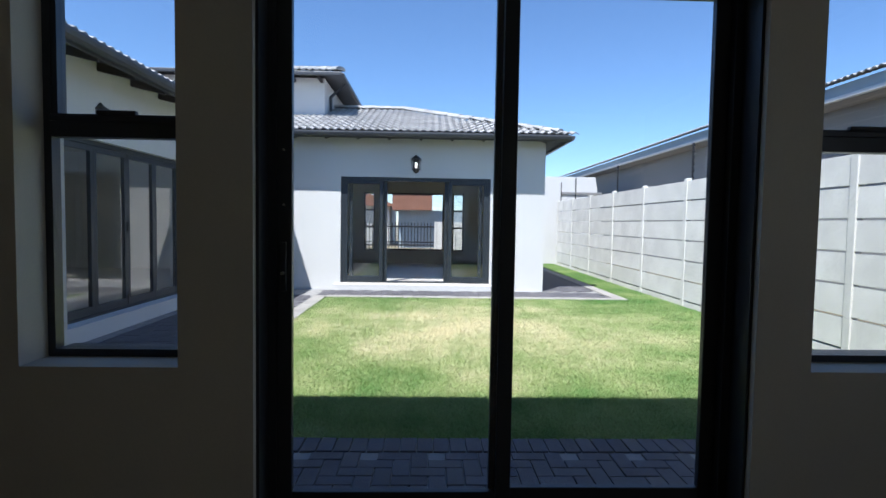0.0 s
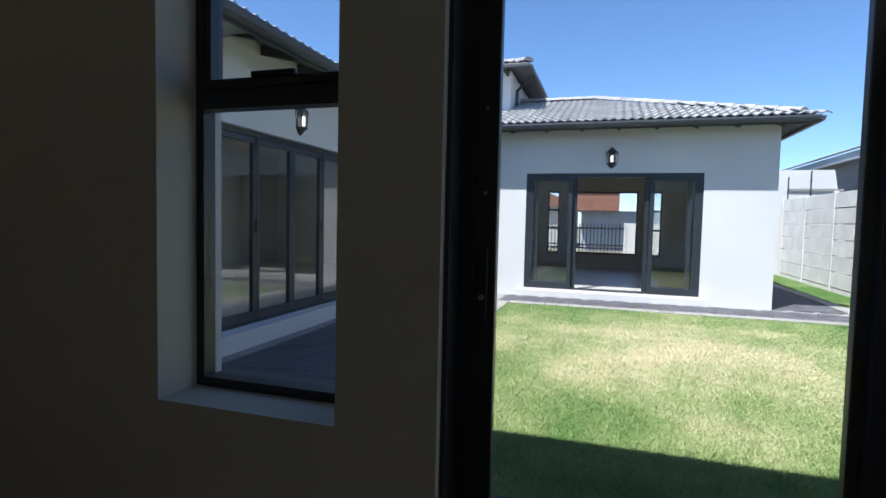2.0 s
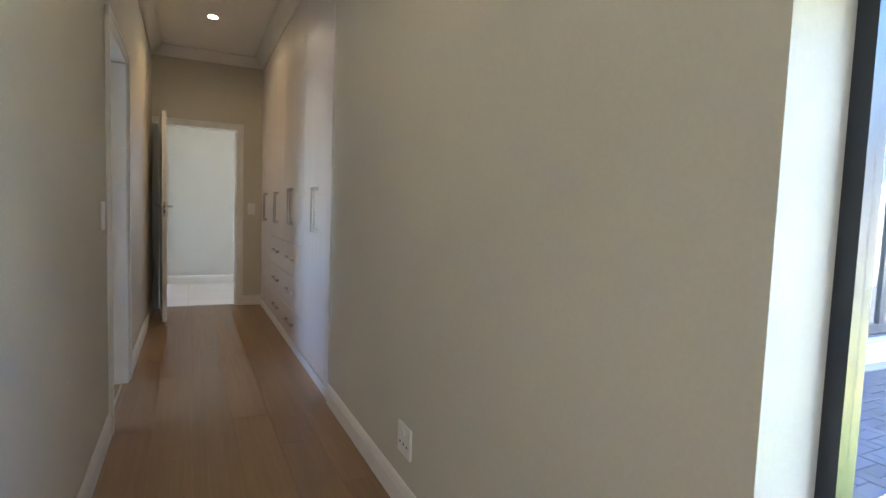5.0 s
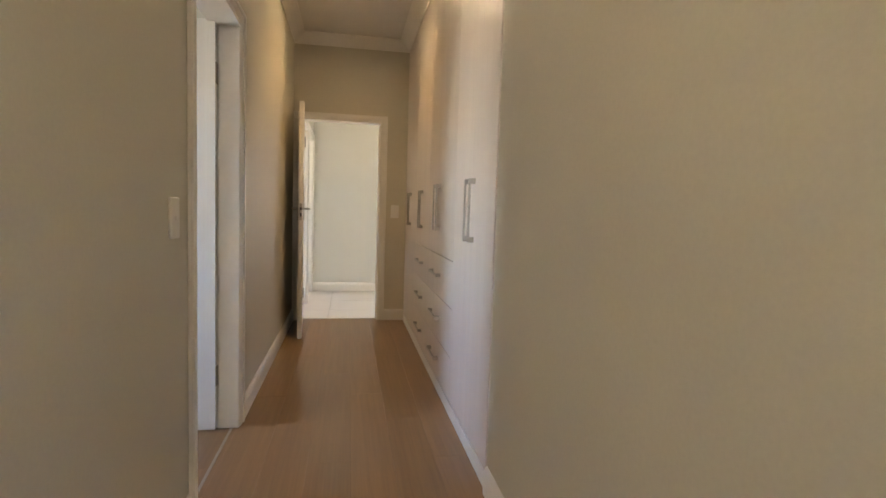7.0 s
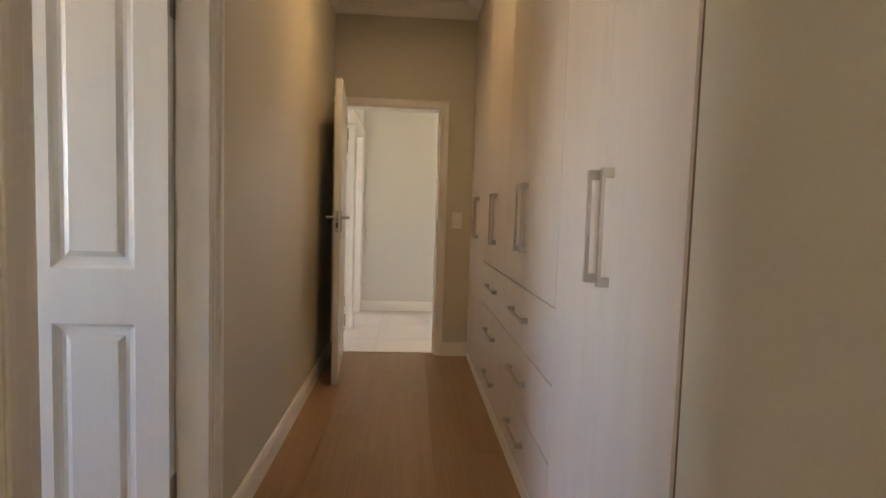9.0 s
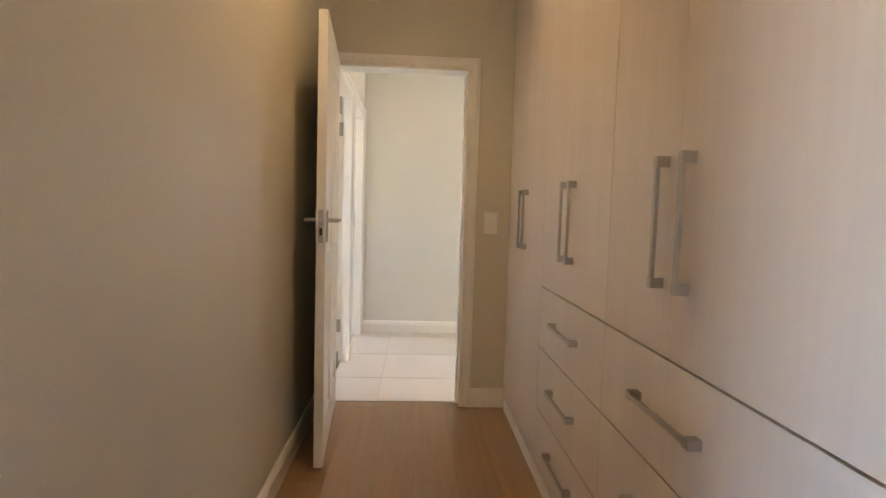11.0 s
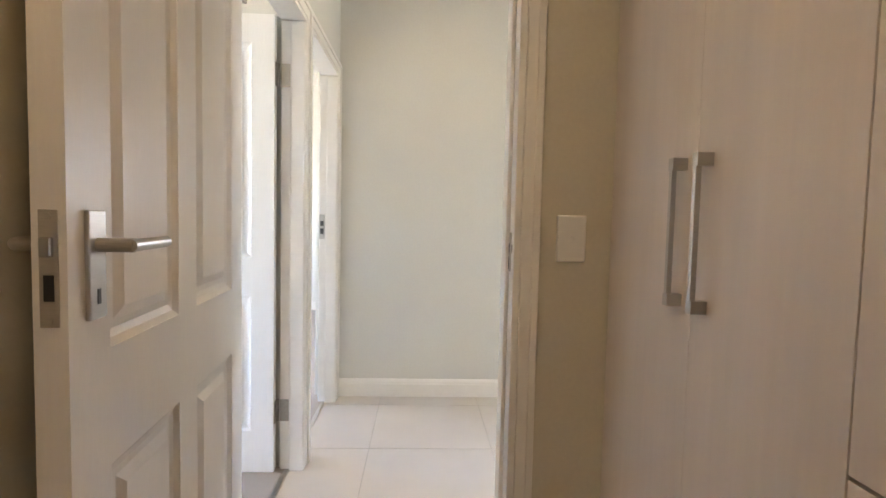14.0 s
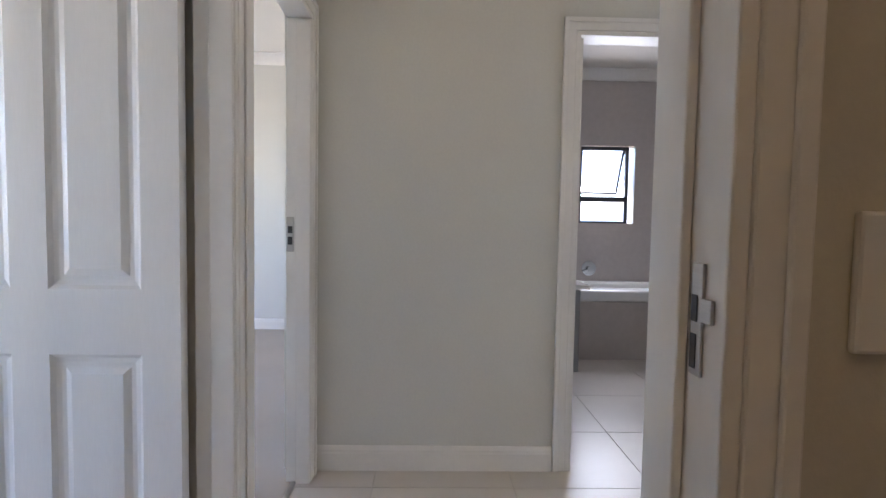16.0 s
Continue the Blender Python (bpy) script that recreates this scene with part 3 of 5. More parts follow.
def bedroom_window(name, x0, x1):
    """A narrow charcoal window with a top-hung light over a fixed pane, set to the outer side of a plastered reveal."""
    z0, z1, y0, y1 = 0.655, LINTEL, 2.075, 2.125
    ob = thing(name, ((x0 + x1) / 2, 2.1, z0), "charcoal aluminium window with a top-hung light over a tall pane", "window", kind="structure")
    f = 0.030
    tz0, tz1 = 1.535, 1.625
    part("window_frame", boxes((x0, x0 + f, y0, y1, z0, z1), (x1 - f, x1, y0, y1, z0, z1), (x0 + f, x1 - f, y0, y1, z0, z0 + f), (x0 + f, x1 - f, y0, y1, z1 - f, z1), (x0 + f, x1 - f, y1, 2.186, z0, z0 + f - 0.002)), ALU, ob)
    part("transom", boxes((x0 + f, x1 - f, y0 - 0.008, y1, tz0, tz1), (x0 + f, x1 - f, y0 - 0.016, y0 - 0.008, tz1 - 0.03, tz1 - 0.008), bevel=0.003), ALU, ob)
    sash = part("top_sash", boxes((x0 + f, x0 + f + 0.022, y0 + 0.006, y1 + 0.01, tz1, z1 - f), (x1 - f - 0.022, x1 - f, y0 + 0.006, y1 + 0.01, tz1, z1 - f),
                                  (x0 + f, x1 - f, y0 + 0.006, y1 + 0.01, z1 - f - 0.022, z1 - f)), ALU, ob)
    part("sash_handle", boxes(((x0 + x1) / 2 - 0.075, (x0 + x1) / 2 + 0.075, y0 - 0.022, y0 + 0.004, tz1 - 0.004, tz1 + 0.014), bevel=0.004), BLACK, sash, "black sash catch")
    pane(x0 + f, x1 - f, 2.098, 2.103, z0 + f, tz0, ob)
    pane(x0 + f + 0.02, x1 - f - 0.02, 2.098, 2.103, tz1, z1 - f - 0.02, ob)
    part("window_sill", boxes((x0 - 0.02, x1 + 0.02, Y_OUT + 0.021, Y_OUT + 0.05, z0 - 0.05, z0 - 0.004), bevel=0.006), WALL_OUT, ob)
    return ob


bedroom_window("window_1", -1.345, -0.757)
bedroom_window("window_2", 1.688, 2.276)


def sliding_door_near():
    x0, x1, y0, y1, yf = -0.475, 1.465, 2.065, 2.145, 1.952
    ob = thing("sliding_door_bedroom", (0.5, 2.1, 0), "charcoal aluminium sliding door with two tall glass leaves, shut", "sliding door", kind="structure")
    for a, b, inner in ((x0, x0 + 0.045, x0 + 0.012), (x1 - 0.045, x1, x1 - 0.012)):
        part("frame_jamb", boxes((a, b, y0, y1, 0, LINTEL)), ALU, ob)
        lo, hi = (a, inner) if a == x0 else (inner, b)
        part("jamb_liner", boxes((lo, hi, yf, y0 - 0.0005, 0, LINTEL)), ALU, ob)
    part("frame_head", boxes((x0 + 0.045, x1 - 0.045, y0, y1, LINTEL - 0.05, LINTEL)), ALU, ob)
    part("head_liner", boxes((x0 + 0.012, x1 - 0.012, yf, y0 - 0.0005, LINTEL - 0.012, LINTEL)), ALU, ob)
    part("frame_sill", boxes((x0 + 0.045, x1 - 0.045, y0, y1, 0.0, 0.028)), ALU, ob)
    part("track", boxes((x0 + 0.05, x1 - 0.05, y0 + 0.02, y0 + 0.026, 0.028, 0.040), (x0 + 0.05, x1 - 0.05, y1 - 0.026, y1 - 0.02, 0.028, 0.040)), STEEL, ob)
    for a, b, ya, yb in ((x0 + 0.045, 0.540, y0 + 0.004, y0 + 0.038), (0.452, x1 - 0.045, y0 + 0.042, y1 - 0.004)):
        leaf = part("leaf_frame", boxes((a, a + 0.062, ya, yb, 0.041, LINTEL - 0.052), (b - 0.062, b, ya, yb, 0.041, LINTEL - 0.052),
                                        (a + 0.062, b - 0.062, ya, yb, 0.041, 0.095), (a + 0.062, b - 0.062, ya, yb, LINTEL - 0.115, LINTEL - 0.052), bevel=0.004), ALU, ob)
        ym = (ya + yb) / 2
        pane(a + 0.055, b - 0.055, ym - 0.003, ym + 0.003, 0.090, LINTEL - 0.112, leaf)
    bm = boxes((-0.412, -0.388, y0 - 0.010, y0 + 0.006, 0.93, 1.13), bevel=0.004)
    part("pull_handle", bm, ALU, ob)
    part("lock_thumb", tube(bmesh.new(), (-0.400, y0 - 0.012, 1.005), (-0.400, y0 - 0.026, 1.005), 0.007, 12), STEEL, ob, "steel thumb turn")
    for z in (1.50, 1.28):
        part("screw", tube(bmesh.new(), (-0.400, y0 + 0.004, z), (-0.400, y0 - 0.002, z), 0.005, 8), STEEL, ob)
    return ob


sliding_door_near()

# ---- switches, socket, downlights ----
def switch_plate(name, centre, normal_axis, side, label, w=0.082, h=0.130):
    cx, cy, cz = centre
    ob = thing(name, centre, label, "light switch")

    def slab(du, dz0, dz1, d0, d1, bevel):
        if normal_axis == "x":
            return boxes((cx + side * d0, cx + side * d1, cy - du, cy + du, cz + dz0, cz + dz1), bevel=bevel)
        return boxes((cx - du, cx + du, cy + side * d0, cy + side * d1, cz + dz0, cz + dz1), bevel=bevel)
    part("plate", slab(w / 2, -h / 2, h / 2, 0.0, 0.010, 0.004), PLASTIC, ob)
    part("rocker", slab(0.006, -0.008, 0.008, 0.0101, 0.0135, 0.002), PLASTIC, ob)
    return ob


switch_plate("light_switch", (X_END, 1.808, 1.122), "x", 1, "white plastic light switch on the wall beside the doorway")
switch_plate("light_switch", (-3.725, Y_LEFT, 1.10), "y", 1, "white plastic light switch on the passage wall")


def socket_plate():
    ob = thing("wall_socket", (-2.70, Y_IN, 0.29), "white plastic double wall socket above the skirting", "socket")
    part("plate", boxes((-2.775, -2.645, Y_IN - 0.010, Y_IN, 0.225, 0.345), bevel=0.004), PLASTIC, ob)
    for x in (-2.745, -2.71, -2.675):
        part("socket_hole", tube(bmesh.new(), (x, Y_IN - 0.0101, 0.27), (x, Y_IN - 0.0112, 0.27), 0.006, 10), BLACK, ob)
    part("rocker", boxes((-2.72, -2.70, Y_IN - 0.014, Y_IN - 0.0101, 0.305, 0.33), bevel=0.001), PLASTIC, ob)


socket_plate()


def downlight(at):
    x, y = at
    ob = thing("downlight", (x, y, CEIL), "small round recessed ceiling downlight, lit warm", "downlight", "downlights")
    bm = bmesh.new()
    bmesh.ops.create_cone(bm, cap_ends=False, segments=32, radius1=0.046, radius2=0.038, depth=0.008, matrix=Matrix.Translation((x, y, CEIL - 0.004)))
    bmesh.ops.solidify(bm, geom=bm.faces[:], thickness=0.004)
    part("ring", bm, TRIM, ob, "white ring")
    part("lens", tube(bmesh.new(), (x, y, CEIL - 0.003), (x, y, CEIL - 0.0005), 0.034, 24), BULB, ob, "lit warm lens")


downlight((-6.10, 1.35))
# Added fixture, unseen, that houses the bedroom fill spot.
downlight((-2.60, 1.05))
downlight((-8.35, 1.60))


# ---- built-in cupboards ----
CUP_X = [-7.30, -6.517, -5.735, -4.80, -3.985]
F0 = Y_IN                         # front of the doors
DT = 0.018


def bar_handle(parent, a, b):
    """A square bar handle on two block feet, between points a and b on the front."""
    a, b = Vector(a), Vector(b)
    d = (b - a).normalized()
    out = Vector((0, -1, 0))
    wide = d.cross(out)
    bm = bmesh.new()

    def block(c, l, w, t):
        m = Matrix.Translation(c) @ Matrix((d * l, wide * w, out * t)).transposed().to_4x4()
        bmesh.ops.create_cube(bm, size=1.0, matrix=m)
    foot, rise, bar = 0.024, 0.030, 0.010
    for c in (a + d * foot / 2, b - d * foot / 2):
        block(c + out * rise / 2, foot, 0.020, rise)
    block((a + b) / 2 + out * (rise - bar / 2), (b - a).length - 2 * foot + 0.002, 0.011, bar)
    return part("handle", bm, STEEL, parent, "brushed steel bar handle")


def cupboard(x0, x1, drawers, label, split=None, lift=0.0, spread=0.047):
    ob = thing("cupboard", ((x0 + x1) / 2, Y_IN + 0.3, 0), label, "cupboard", "built-in cupboards along the passage")
    top = CEIL - 0.003
    part("carcass", boxes((x0, x1, F0 + DT + 0.003, 2.555, 0.075, top)), GAP, ob, "dark carcass behind the doors")
    part("plinth", boxes((x0, x1, F0 - 0.004, F0 + DT, 0.0, 0.068), bevel=0.002), TRIM, ob, "white plinth board")
    g = 0.0015
    xm = split or (x0 + x1) / 2
    z_low = 0.867 if drawers else 0.074
    for a, b, hx in ((x0 + g, xm - g / 5, xm - spread), (xm + g / 5, x1 - g, xm + spread)):
        door = part("door", boxes((a, b, F0, F0 + DT, z_low + 0.0022, top), bevel=0.001), MELAMINE, ob, "pale wood-grain door")
        bar_handle(door, (hx, F0, 1.005 + lift), (hx, F0, 1.302 + lift))
    if drawers:
        zs = [0.074, 0.322, 0.598, 0.866]
        for za, zb in zip(zs, zs[1:]):
            front = part("drawer_front", boxes((x0 + g, x1 - g, F0, F0 + DT, za + 0.0022, zb - 0.0022), bevel=0.001), MELAMINE, ob, "pale wood-grain drawer front")
            zc = (za + zb) / 2 + 0.008
            bar_handle(front, (xm - 0.15, F0, zc), (xm + 0.15, F0, zc))
    return ob


for i, (xa, xb) in enumerate(zip(CUP_X, CUP_X[1:])):
    low = i in (1, 2)
    cupboard(xa, xb, low, "pale wood-grain built-in cupboard with double doors over three drawers" if low else "tall pale wood-grain built-in cupboard with double doors", -5.343 if i == 2 else None, 0.015 if i == 2 else 0.0, 0.056 if i == 2 else 0.047)
# Dark strip in the recessed joint, with the joint's shade in its colour.
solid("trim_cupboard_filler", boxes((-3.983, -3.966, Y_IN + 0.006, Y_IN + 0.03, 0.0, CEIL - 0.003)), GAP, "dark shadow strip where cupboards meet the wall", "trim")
solid("trim_cupboard_filler_end", boxes((X_END + 0.0005, CUP_X[0] - 0.001, Y_IN + 0.002, Y_IN + 0.02, 0.0, CEIL - 0.003)), MELAMINE, "narrow pale filler strip beside the cupboards", "trim")


# ---- bathroom seen through its doorway ----
def bath():
    ob = thing("bathtub", (-11.7, 2.7, 0), "white built-in bathtub with a taupe tiled front", "bathtub")
    part("front_panel", boxes((-11.36, -11.32, 1.43, 3.99, 0.0, 0.498)), GREY_TILE, ob, "taupe tiled panel")
    part("rim", boxes((-11.52, -11.315, 1.43, 3.99, 0.50, 0.60), (-12.07, -11.96, 1.43, 3.99, 0.50, 0.60), (-11.96, -11.52, 1.43, 1.62, 0.50, 0.60), (-11.96, -11.52, 3.80, 3.99, 0.50, 0.60), bevel=0.02), ENAMEL, ob)
    part("basin", boxes((-11.98, -11.50, 1.60, 3.82, 0.10, 0.16), (-11.53, -11.50, 1.60, 3.82, 0.16, 0.52), (-11.98, -11.95, 1.60, 3.82, 0.16, 0.52), bevel=0.01), ENAMEL, ob)


bath()


def vanity():
    ob = thing("vanity", (-10.55, 2.1, 0), "grey wall-hung bathroom vanity with a thin pale top", "vanity")
    part("body", boxes((-10.86, -10.25, 1.422, 2.365, 0.20, 0.742), bevel=0.002), GREY_WALL, ob)
    part("top", boxes((-10.90, -10.22, 1.422, 2.42, 0.744, 0.772), bevel=0.004), ENAMEL, ob, "pale stone top")


def bath_mixer():
    ob = thing("bath_mixer", (-12.08, 2.97, 0.72), "round chrome bath mixer plate on the taupe tiles", "bath mixer")
    part("plate", tube(bmesh.new(), (-12.0795, 2.97, 0.72), (-12.068, 2.97, 0.72), 0.072, 32), CHROME, ob)
    part("knob", tube(bmesh.new(), (-12.068, 2.97, 0.72), (-12.03, 2.97, 0.72), 0.022, 20), CHROME, ob)
    part("lever", tube(bmesh.new(), (-12.04, 2.97, 0.72), (-12.03, 2.91, 0.69), 0.006, 8), CHROME, ob)


bath_mixer()
vanity()


def bath_window():
    y0, y1, z0, z1, x = 2.86, 3.40, 1.17, 1.93, -12.19
    ob = thing("window_bathroom", (x, 3.13, z0), "small charcoal window with a frosted sash tilted open", "window", kind="structure")
    part("window_frame", boxes((x, x + 0.05, y0, y0 + 0.03, z0, z1), (x, x + 0.05, y1 - 0.07, y1 - 0.04, z0, z1), (x, x + 0.05, y0 + 0.03, y1 - 0.07, z1 - 0.035, z1),
                               (x, x + 0.05, y0 + 0.03, y1 - 0.07, z0, z0 + 0.02), (x, x + 0.055, y0 + 0.03, y1 - 0.07, 1.385, 1.435)), ALU_OUT, ob)
    bm = boxes((x - 0.012, x + 0.012, y0 + 0.03, y0 + 0.05, -0.46, 0), (x - 0.012, x + 0.012, y1 - 0.09, y1 - 0.07, -0.46, 0), (x - 0.012, x + 0.012, y0 + 0.05, y1 - 0.09, -0.46, -0.435))
    m = Matrix.Translation((x, 0, z1 - 0.035)) @ pose(0, 0, 0, 0, -24, 0).inverted() @ Matrix.Translation((-x, 0, 0))
    bmesh.ops.transform(bm, matrix=m, verts=bm.verts[:])
    sash = part("sash", bm, ALU_OUT, ob, "sash tilted open")
    bm = boxes((x - 0.003, x + 0.003, y0 + 0.05, y1 - 0.09, -0.44, -0.01))
    bmesh.ops.transform(bm, matrix=m, verts=bm.verts[:])
    g = part("pane", bm, FROST, sash)
    g.visible_shadow = False
    pane(x + 0.02, x + 0.026, y0 + 0.03, y1 - 0.07, z0 + 0.02, 1.385, ob, FROST)


bath_window()

for fr, x, y0, zs in (("door_frame_ensuite", -4.734, 0.705, (0.39, 1.80)), ("door_frame_study", -8.2915, Y_HL - 0.098, (0.28, 1.78))):
    for z in zs:
        part("hinge_leaf", boxes((x, x + 0.0025, y0, y0 + 0.04, z - 0.05, z + 0.05)), HINGE, FRAMES[fr], "steel hinge leaf")

# ---- outside: ground ----
solid("ground", boxes((-120, 120, -120, 260, GROUND - 0.5, GROUND - 0.10)), VELD, "dry sandy ground reaching to the horizon", "ground")
solid("ground_lawn", boxes((-1.70, 4.68, 3.28, 9.60, GROUND - 0.10, GROUND - 0.02), (3.95, 4.68, 9.60, 18.6, GROUND - 0.10, GROUND - 0.02)), SOIL, "soil under the lawn", "ground")
solid("pavement_bed", boxes((X_WING, 4.68, 2.17, 3.275, GROUND - 0.099, GROUND - 0.012), (X_WING, -1.70, 3.28, 9.60, GROUND - 0.099, GROUND - 0.012),
                            (X_WING, 3.95, 9.60, 10.80, GROUND - 0.099, GROUND - 0.012), (2.5, 3.95, 10.80, 18.6, GROUND - 0.099, GROUND - 0.012)), SAND, "sand bed between the pavers", "pavement")


def lawn():
    """Short blades of grass, thickest near the house."""
    rng = np.random.default_rng(3)
    n1, n2 = 560000, 50000
    x = np.concatenate([rng.uniform(-1.72, 4.66, n1), rng.uniform(3.95, 4.66, n2)])
    y = np.concatenate([3.26 + 6.36 * rng.random(n1) ** 1.15, rng.uniform(9.60, 18.5, n2)])
    n = len(x)
    h = rng.uniform(0.010, 0.036, n)
    w = rng.uniform(0.0020, 0.0044, n) * (0.7 + 0.1 * y)
    a = rng.uniform(0, math.tau, n)
    lean = rng.uniform(0.3, 1.8, n) * h
    la = rng.uniform(0, math.tau, n)
    z = np.full(n, GROUND - 0.02)
    co = np.empty((n, 3, 3), np.float32)
    co[:, 0] = np.stack([x - w * np.cos(a), y - w * np.sin(a), z], 1)
    co[:, 1] = np.stack([x + w * np.cos(a), y + w * np.sin(a), z], 1)
    co[:, 2] = np.stack([x + lean * np.cos(la), y + lean * np.sin(la), z + h], 1)
    me = bpy.data.meshes.new("grass")
    me.vertices.add(3 * n)
    me.vertices.foreach_set("co", co.ravel())
    me.loops.add(3 * n)
    me.loops.foreach_set("vertex_index", np.arange(3 * n, dtype=np.int32))
    me.polygons.add(n)
    me.polygons.foreach_set("loop_start", np.arange(0, 3 * n, 3, dtype=np.int32))
    me.polygons.foreach_set("loop_total", np.full(n, 3, np.int32))
    me.update()
    me.materials.append(GRASS)
    tagged(new("grass", me), "short green lawn with dry straw-coloured patches in the middle", "grass", kind="stuff")


lawn()

# ---- outside: near house shell ----
wall_y("wall_outer_near", X_WING, 3.5, Y_OUT - 0.009, Y_OUT + 0.02, GROUND - 0.1, 2.93,
       [(-1.345, -0.757, 0.655, LINTEL), (-0.475, 1.465, -0.02, LINTEL), (1.688, 2.276, 0.655, LINTEL)], WALL_OUT, "white plastered outer wall of the bedroom")


# ---- outside: roofs, gutters, lanterns ----
def tile_mesh(name, width=0.30, length=0.36):
    """One concrete roof tile with a rolled profile; +y runs up the slope."""
    bm = bmesh.new()
    cols = 13
    top, low = [], []
    for j, (yy, lift) in enumerate(((0.0, 0.030), (length, 0.0))):
        top.append([bm.verts.new((-width / 2 + width * i / (cols - 1), yy, lift + 0.014 + 0.034 * (0.5 - 0.5 * math.cos(2 * math.pi * i / (cols - 1) * 2.0)))) for i in range(cols)])
    low = [bm.verts.new((v.co.x, v.co.y, v.co.z - 0.022)) for v in top[0]]
    for i in range(cols - 1):
        bm.faces.new((top[0][i], top[0][i + 1], top[1][i + 1], top[1][i]))
        bm.faces.new((low[i + 1], low[i], top[0][i], top[0][i + 1])[::-1])
    return mesh_of(name, bm, ROOF_TILE)


TILE_MESH = tile_mesh("roof_tile")


def ridge_mesh():
    bm = bmesh.new()
    ring = [(0.13 * math.cos(a), 0.085 * math.sin(a)) for a in np.linspace(0, math.pi, 7)]
    va = [bm.verts.new((-0.21, u, v + 0.008)) for u, v in ring]
    vb = [bm.verts.new((0.21, u * 0.92, v * 0.92)) for u, v in ring]
    for i in range(6):
        bm.faces.new((va[i], va[i + 1], vb[i + 1], vb[i]))
    bm.faces.new(va)
    bm.faces.new(vb[::-1])
    return mesh_of("ridge_tile", bm, ROOF_TILE)


RIDGE_MESH = ridge_mesh()


def tiled_slope(parent, origin, along, up_flat, pitch, length, rows, inside):
    """Lays tiles on a slope: origin at the eave, along it, and the flat way up."""
    o, a, u = Vector(origin), Vector(along), Vector(up_flat)
    c, s = math.cos(pitch), math.sin(pitch)
    up = u * c + Vector((0, 0, s))
    nrm = a.cross(up)
    base = Matrix((a, up, nrm)).transposed().to_4x4()
    count = int(length / 0.30)
    for r in range(rows):
        for i in range(count):
            p = o + a * (0.15 + 0.30 * i) + up * (0.32 * r)
            if inside(p):
                piece("roof_tile", TILE_MESH, Matrix.Translation(p) @ base, parent)


def ridge_line(parent, a, b):
    a, b = Vector(a), Vector(b)
    d = b - a
    n = max(1, int(d.length / 0.36))
    x = d.normalized()
    y = Vector((0, 0, 1)).cross(x).normalized()
    rot = Matrix((x, y, x.cross(y))).transposed().to_4x4()
    for i in range(n):
        piece("ridge_tile", RIDGE_MESH, Matrix.Translation(a + d * ((i + 0.5) / n)) @ rot, parent)


PITCH = math.atan(0.33)
EAVE_Z = 2.96
E_FAR, E_X = 10.40, 2.92             # eave lines of the far building
E_WING = -3.27                       # eave line of the wing


def deck(bm, pts, thick=0.05):
    top = [bm.verts.new(p) for p in pts]
    bot = [bm.verts.new((p[0], p[1], p[2] - thick)) for p in pts]
    bm.faces.new(top)
    bm.faces.new(bot[::-1])
    for i in range(len(pts)):
        j = (i + 1) % len(pts)
        bm.faces.new((top[j], top[i], bot[i], bot[j]))


def far_roof():
    half = 3.34
    yr, zr = E_FAR + half, EAVE_Z + half * 0.33
    ob = thing("roof_far_house", (-1, yr, EAVE_Z), "grey concrete tiled hip roof with pale ridge tiles", "roof", kind="structure")
    bm = bmesh.new()
    xh = E_X - half
    deck(bm, [(-8, E_FAR, EAVE_Z), (E_X, E_FAR, EAVE_Z), (xh, yr, zr), (-8, yr, zr)])
    deck(bm, [(E_X, E_FAR, EAVE_Z), (E_X, E_FAR + 2 * half, EAVE_Z), (xh, yr, zr)])
    deck(bm, [(E_X, E_FAR + 2 * half, EAVE_Z), (-8, E_FAR + 2 * half, EAVE_Z), (-8, yr, zr), (xh, yr, zr)])
    part("deck", bm, SOFFIT, ob)
    tiled_slope(ob, (-3.75, E_FAR - 0.03, EAVE_Z + 0.012), (1, 0, 0), (0, 1, 0), PITCH, 6.9, 11,
                lambda p: p.x < E_X - (p.y - E_FAR) + 0.05 and p.x > -3.6 - (p.y - E_FAR) * 0.6)
    tiled_slope(ob, (E_X + 0.03, E_FAR, EAVE_Z + 0.012), (0, 1, 0), (-1, 0, 0), PITCH, 3.4, 6, lambda p: p.y > E_FAR + (E_X - p.x) - 0.05)
    ridge_line(ob, (E_X - 0.12, E_FAR + 0.12, EAVE_Z + 0.09), (xh, yr, zr + 0.06))
    ridge_line(ob, (xh, yr, zr + 0.06), (-3.6, yr, zr + 0.06))


far_roof()


def wing_roof():
    ob = thing("roof_wing", (-6, 6, EAVE_Z), "grey concrete tiled roof of the wing", "roof", kind="structure")
    bm = bmesh.new()
    w = 3.6
    deck(bm, [(E_WING, 1.0, EAVE_Z), (E_WING, E_FAR + 0.4, EAVE_Z), (E_WING - w, E_FAR + w + 0.4, EAVE_Z + w * 0.33), (E_WING - w, 1.0, EAVE_Z + w * 0.33)])
    deck(bm, [(E_WING - w, 1.0, EAVE_Z + w * 0.33), (E_WING - w, E_FAR + w, EAVE_Z + w * 0.33), (E_WING - 2 * w, E_FAR + w, EAVE_Z), (E_WING - 2 * w, 1.0, EAVE_Z)])
    part("deck", bm, SOFFIT, ob)
    tiled_slope(ob, (E_WING + 0.03, 3.0, EAVE_Z + 0.012), (0, 1, 0), (-1, 0, 0), PITCH, 8.9, 7, lambda p: p.y < E_FAR + 0.1 + (E_WING - p.x) * 1.0)


wing_roof()


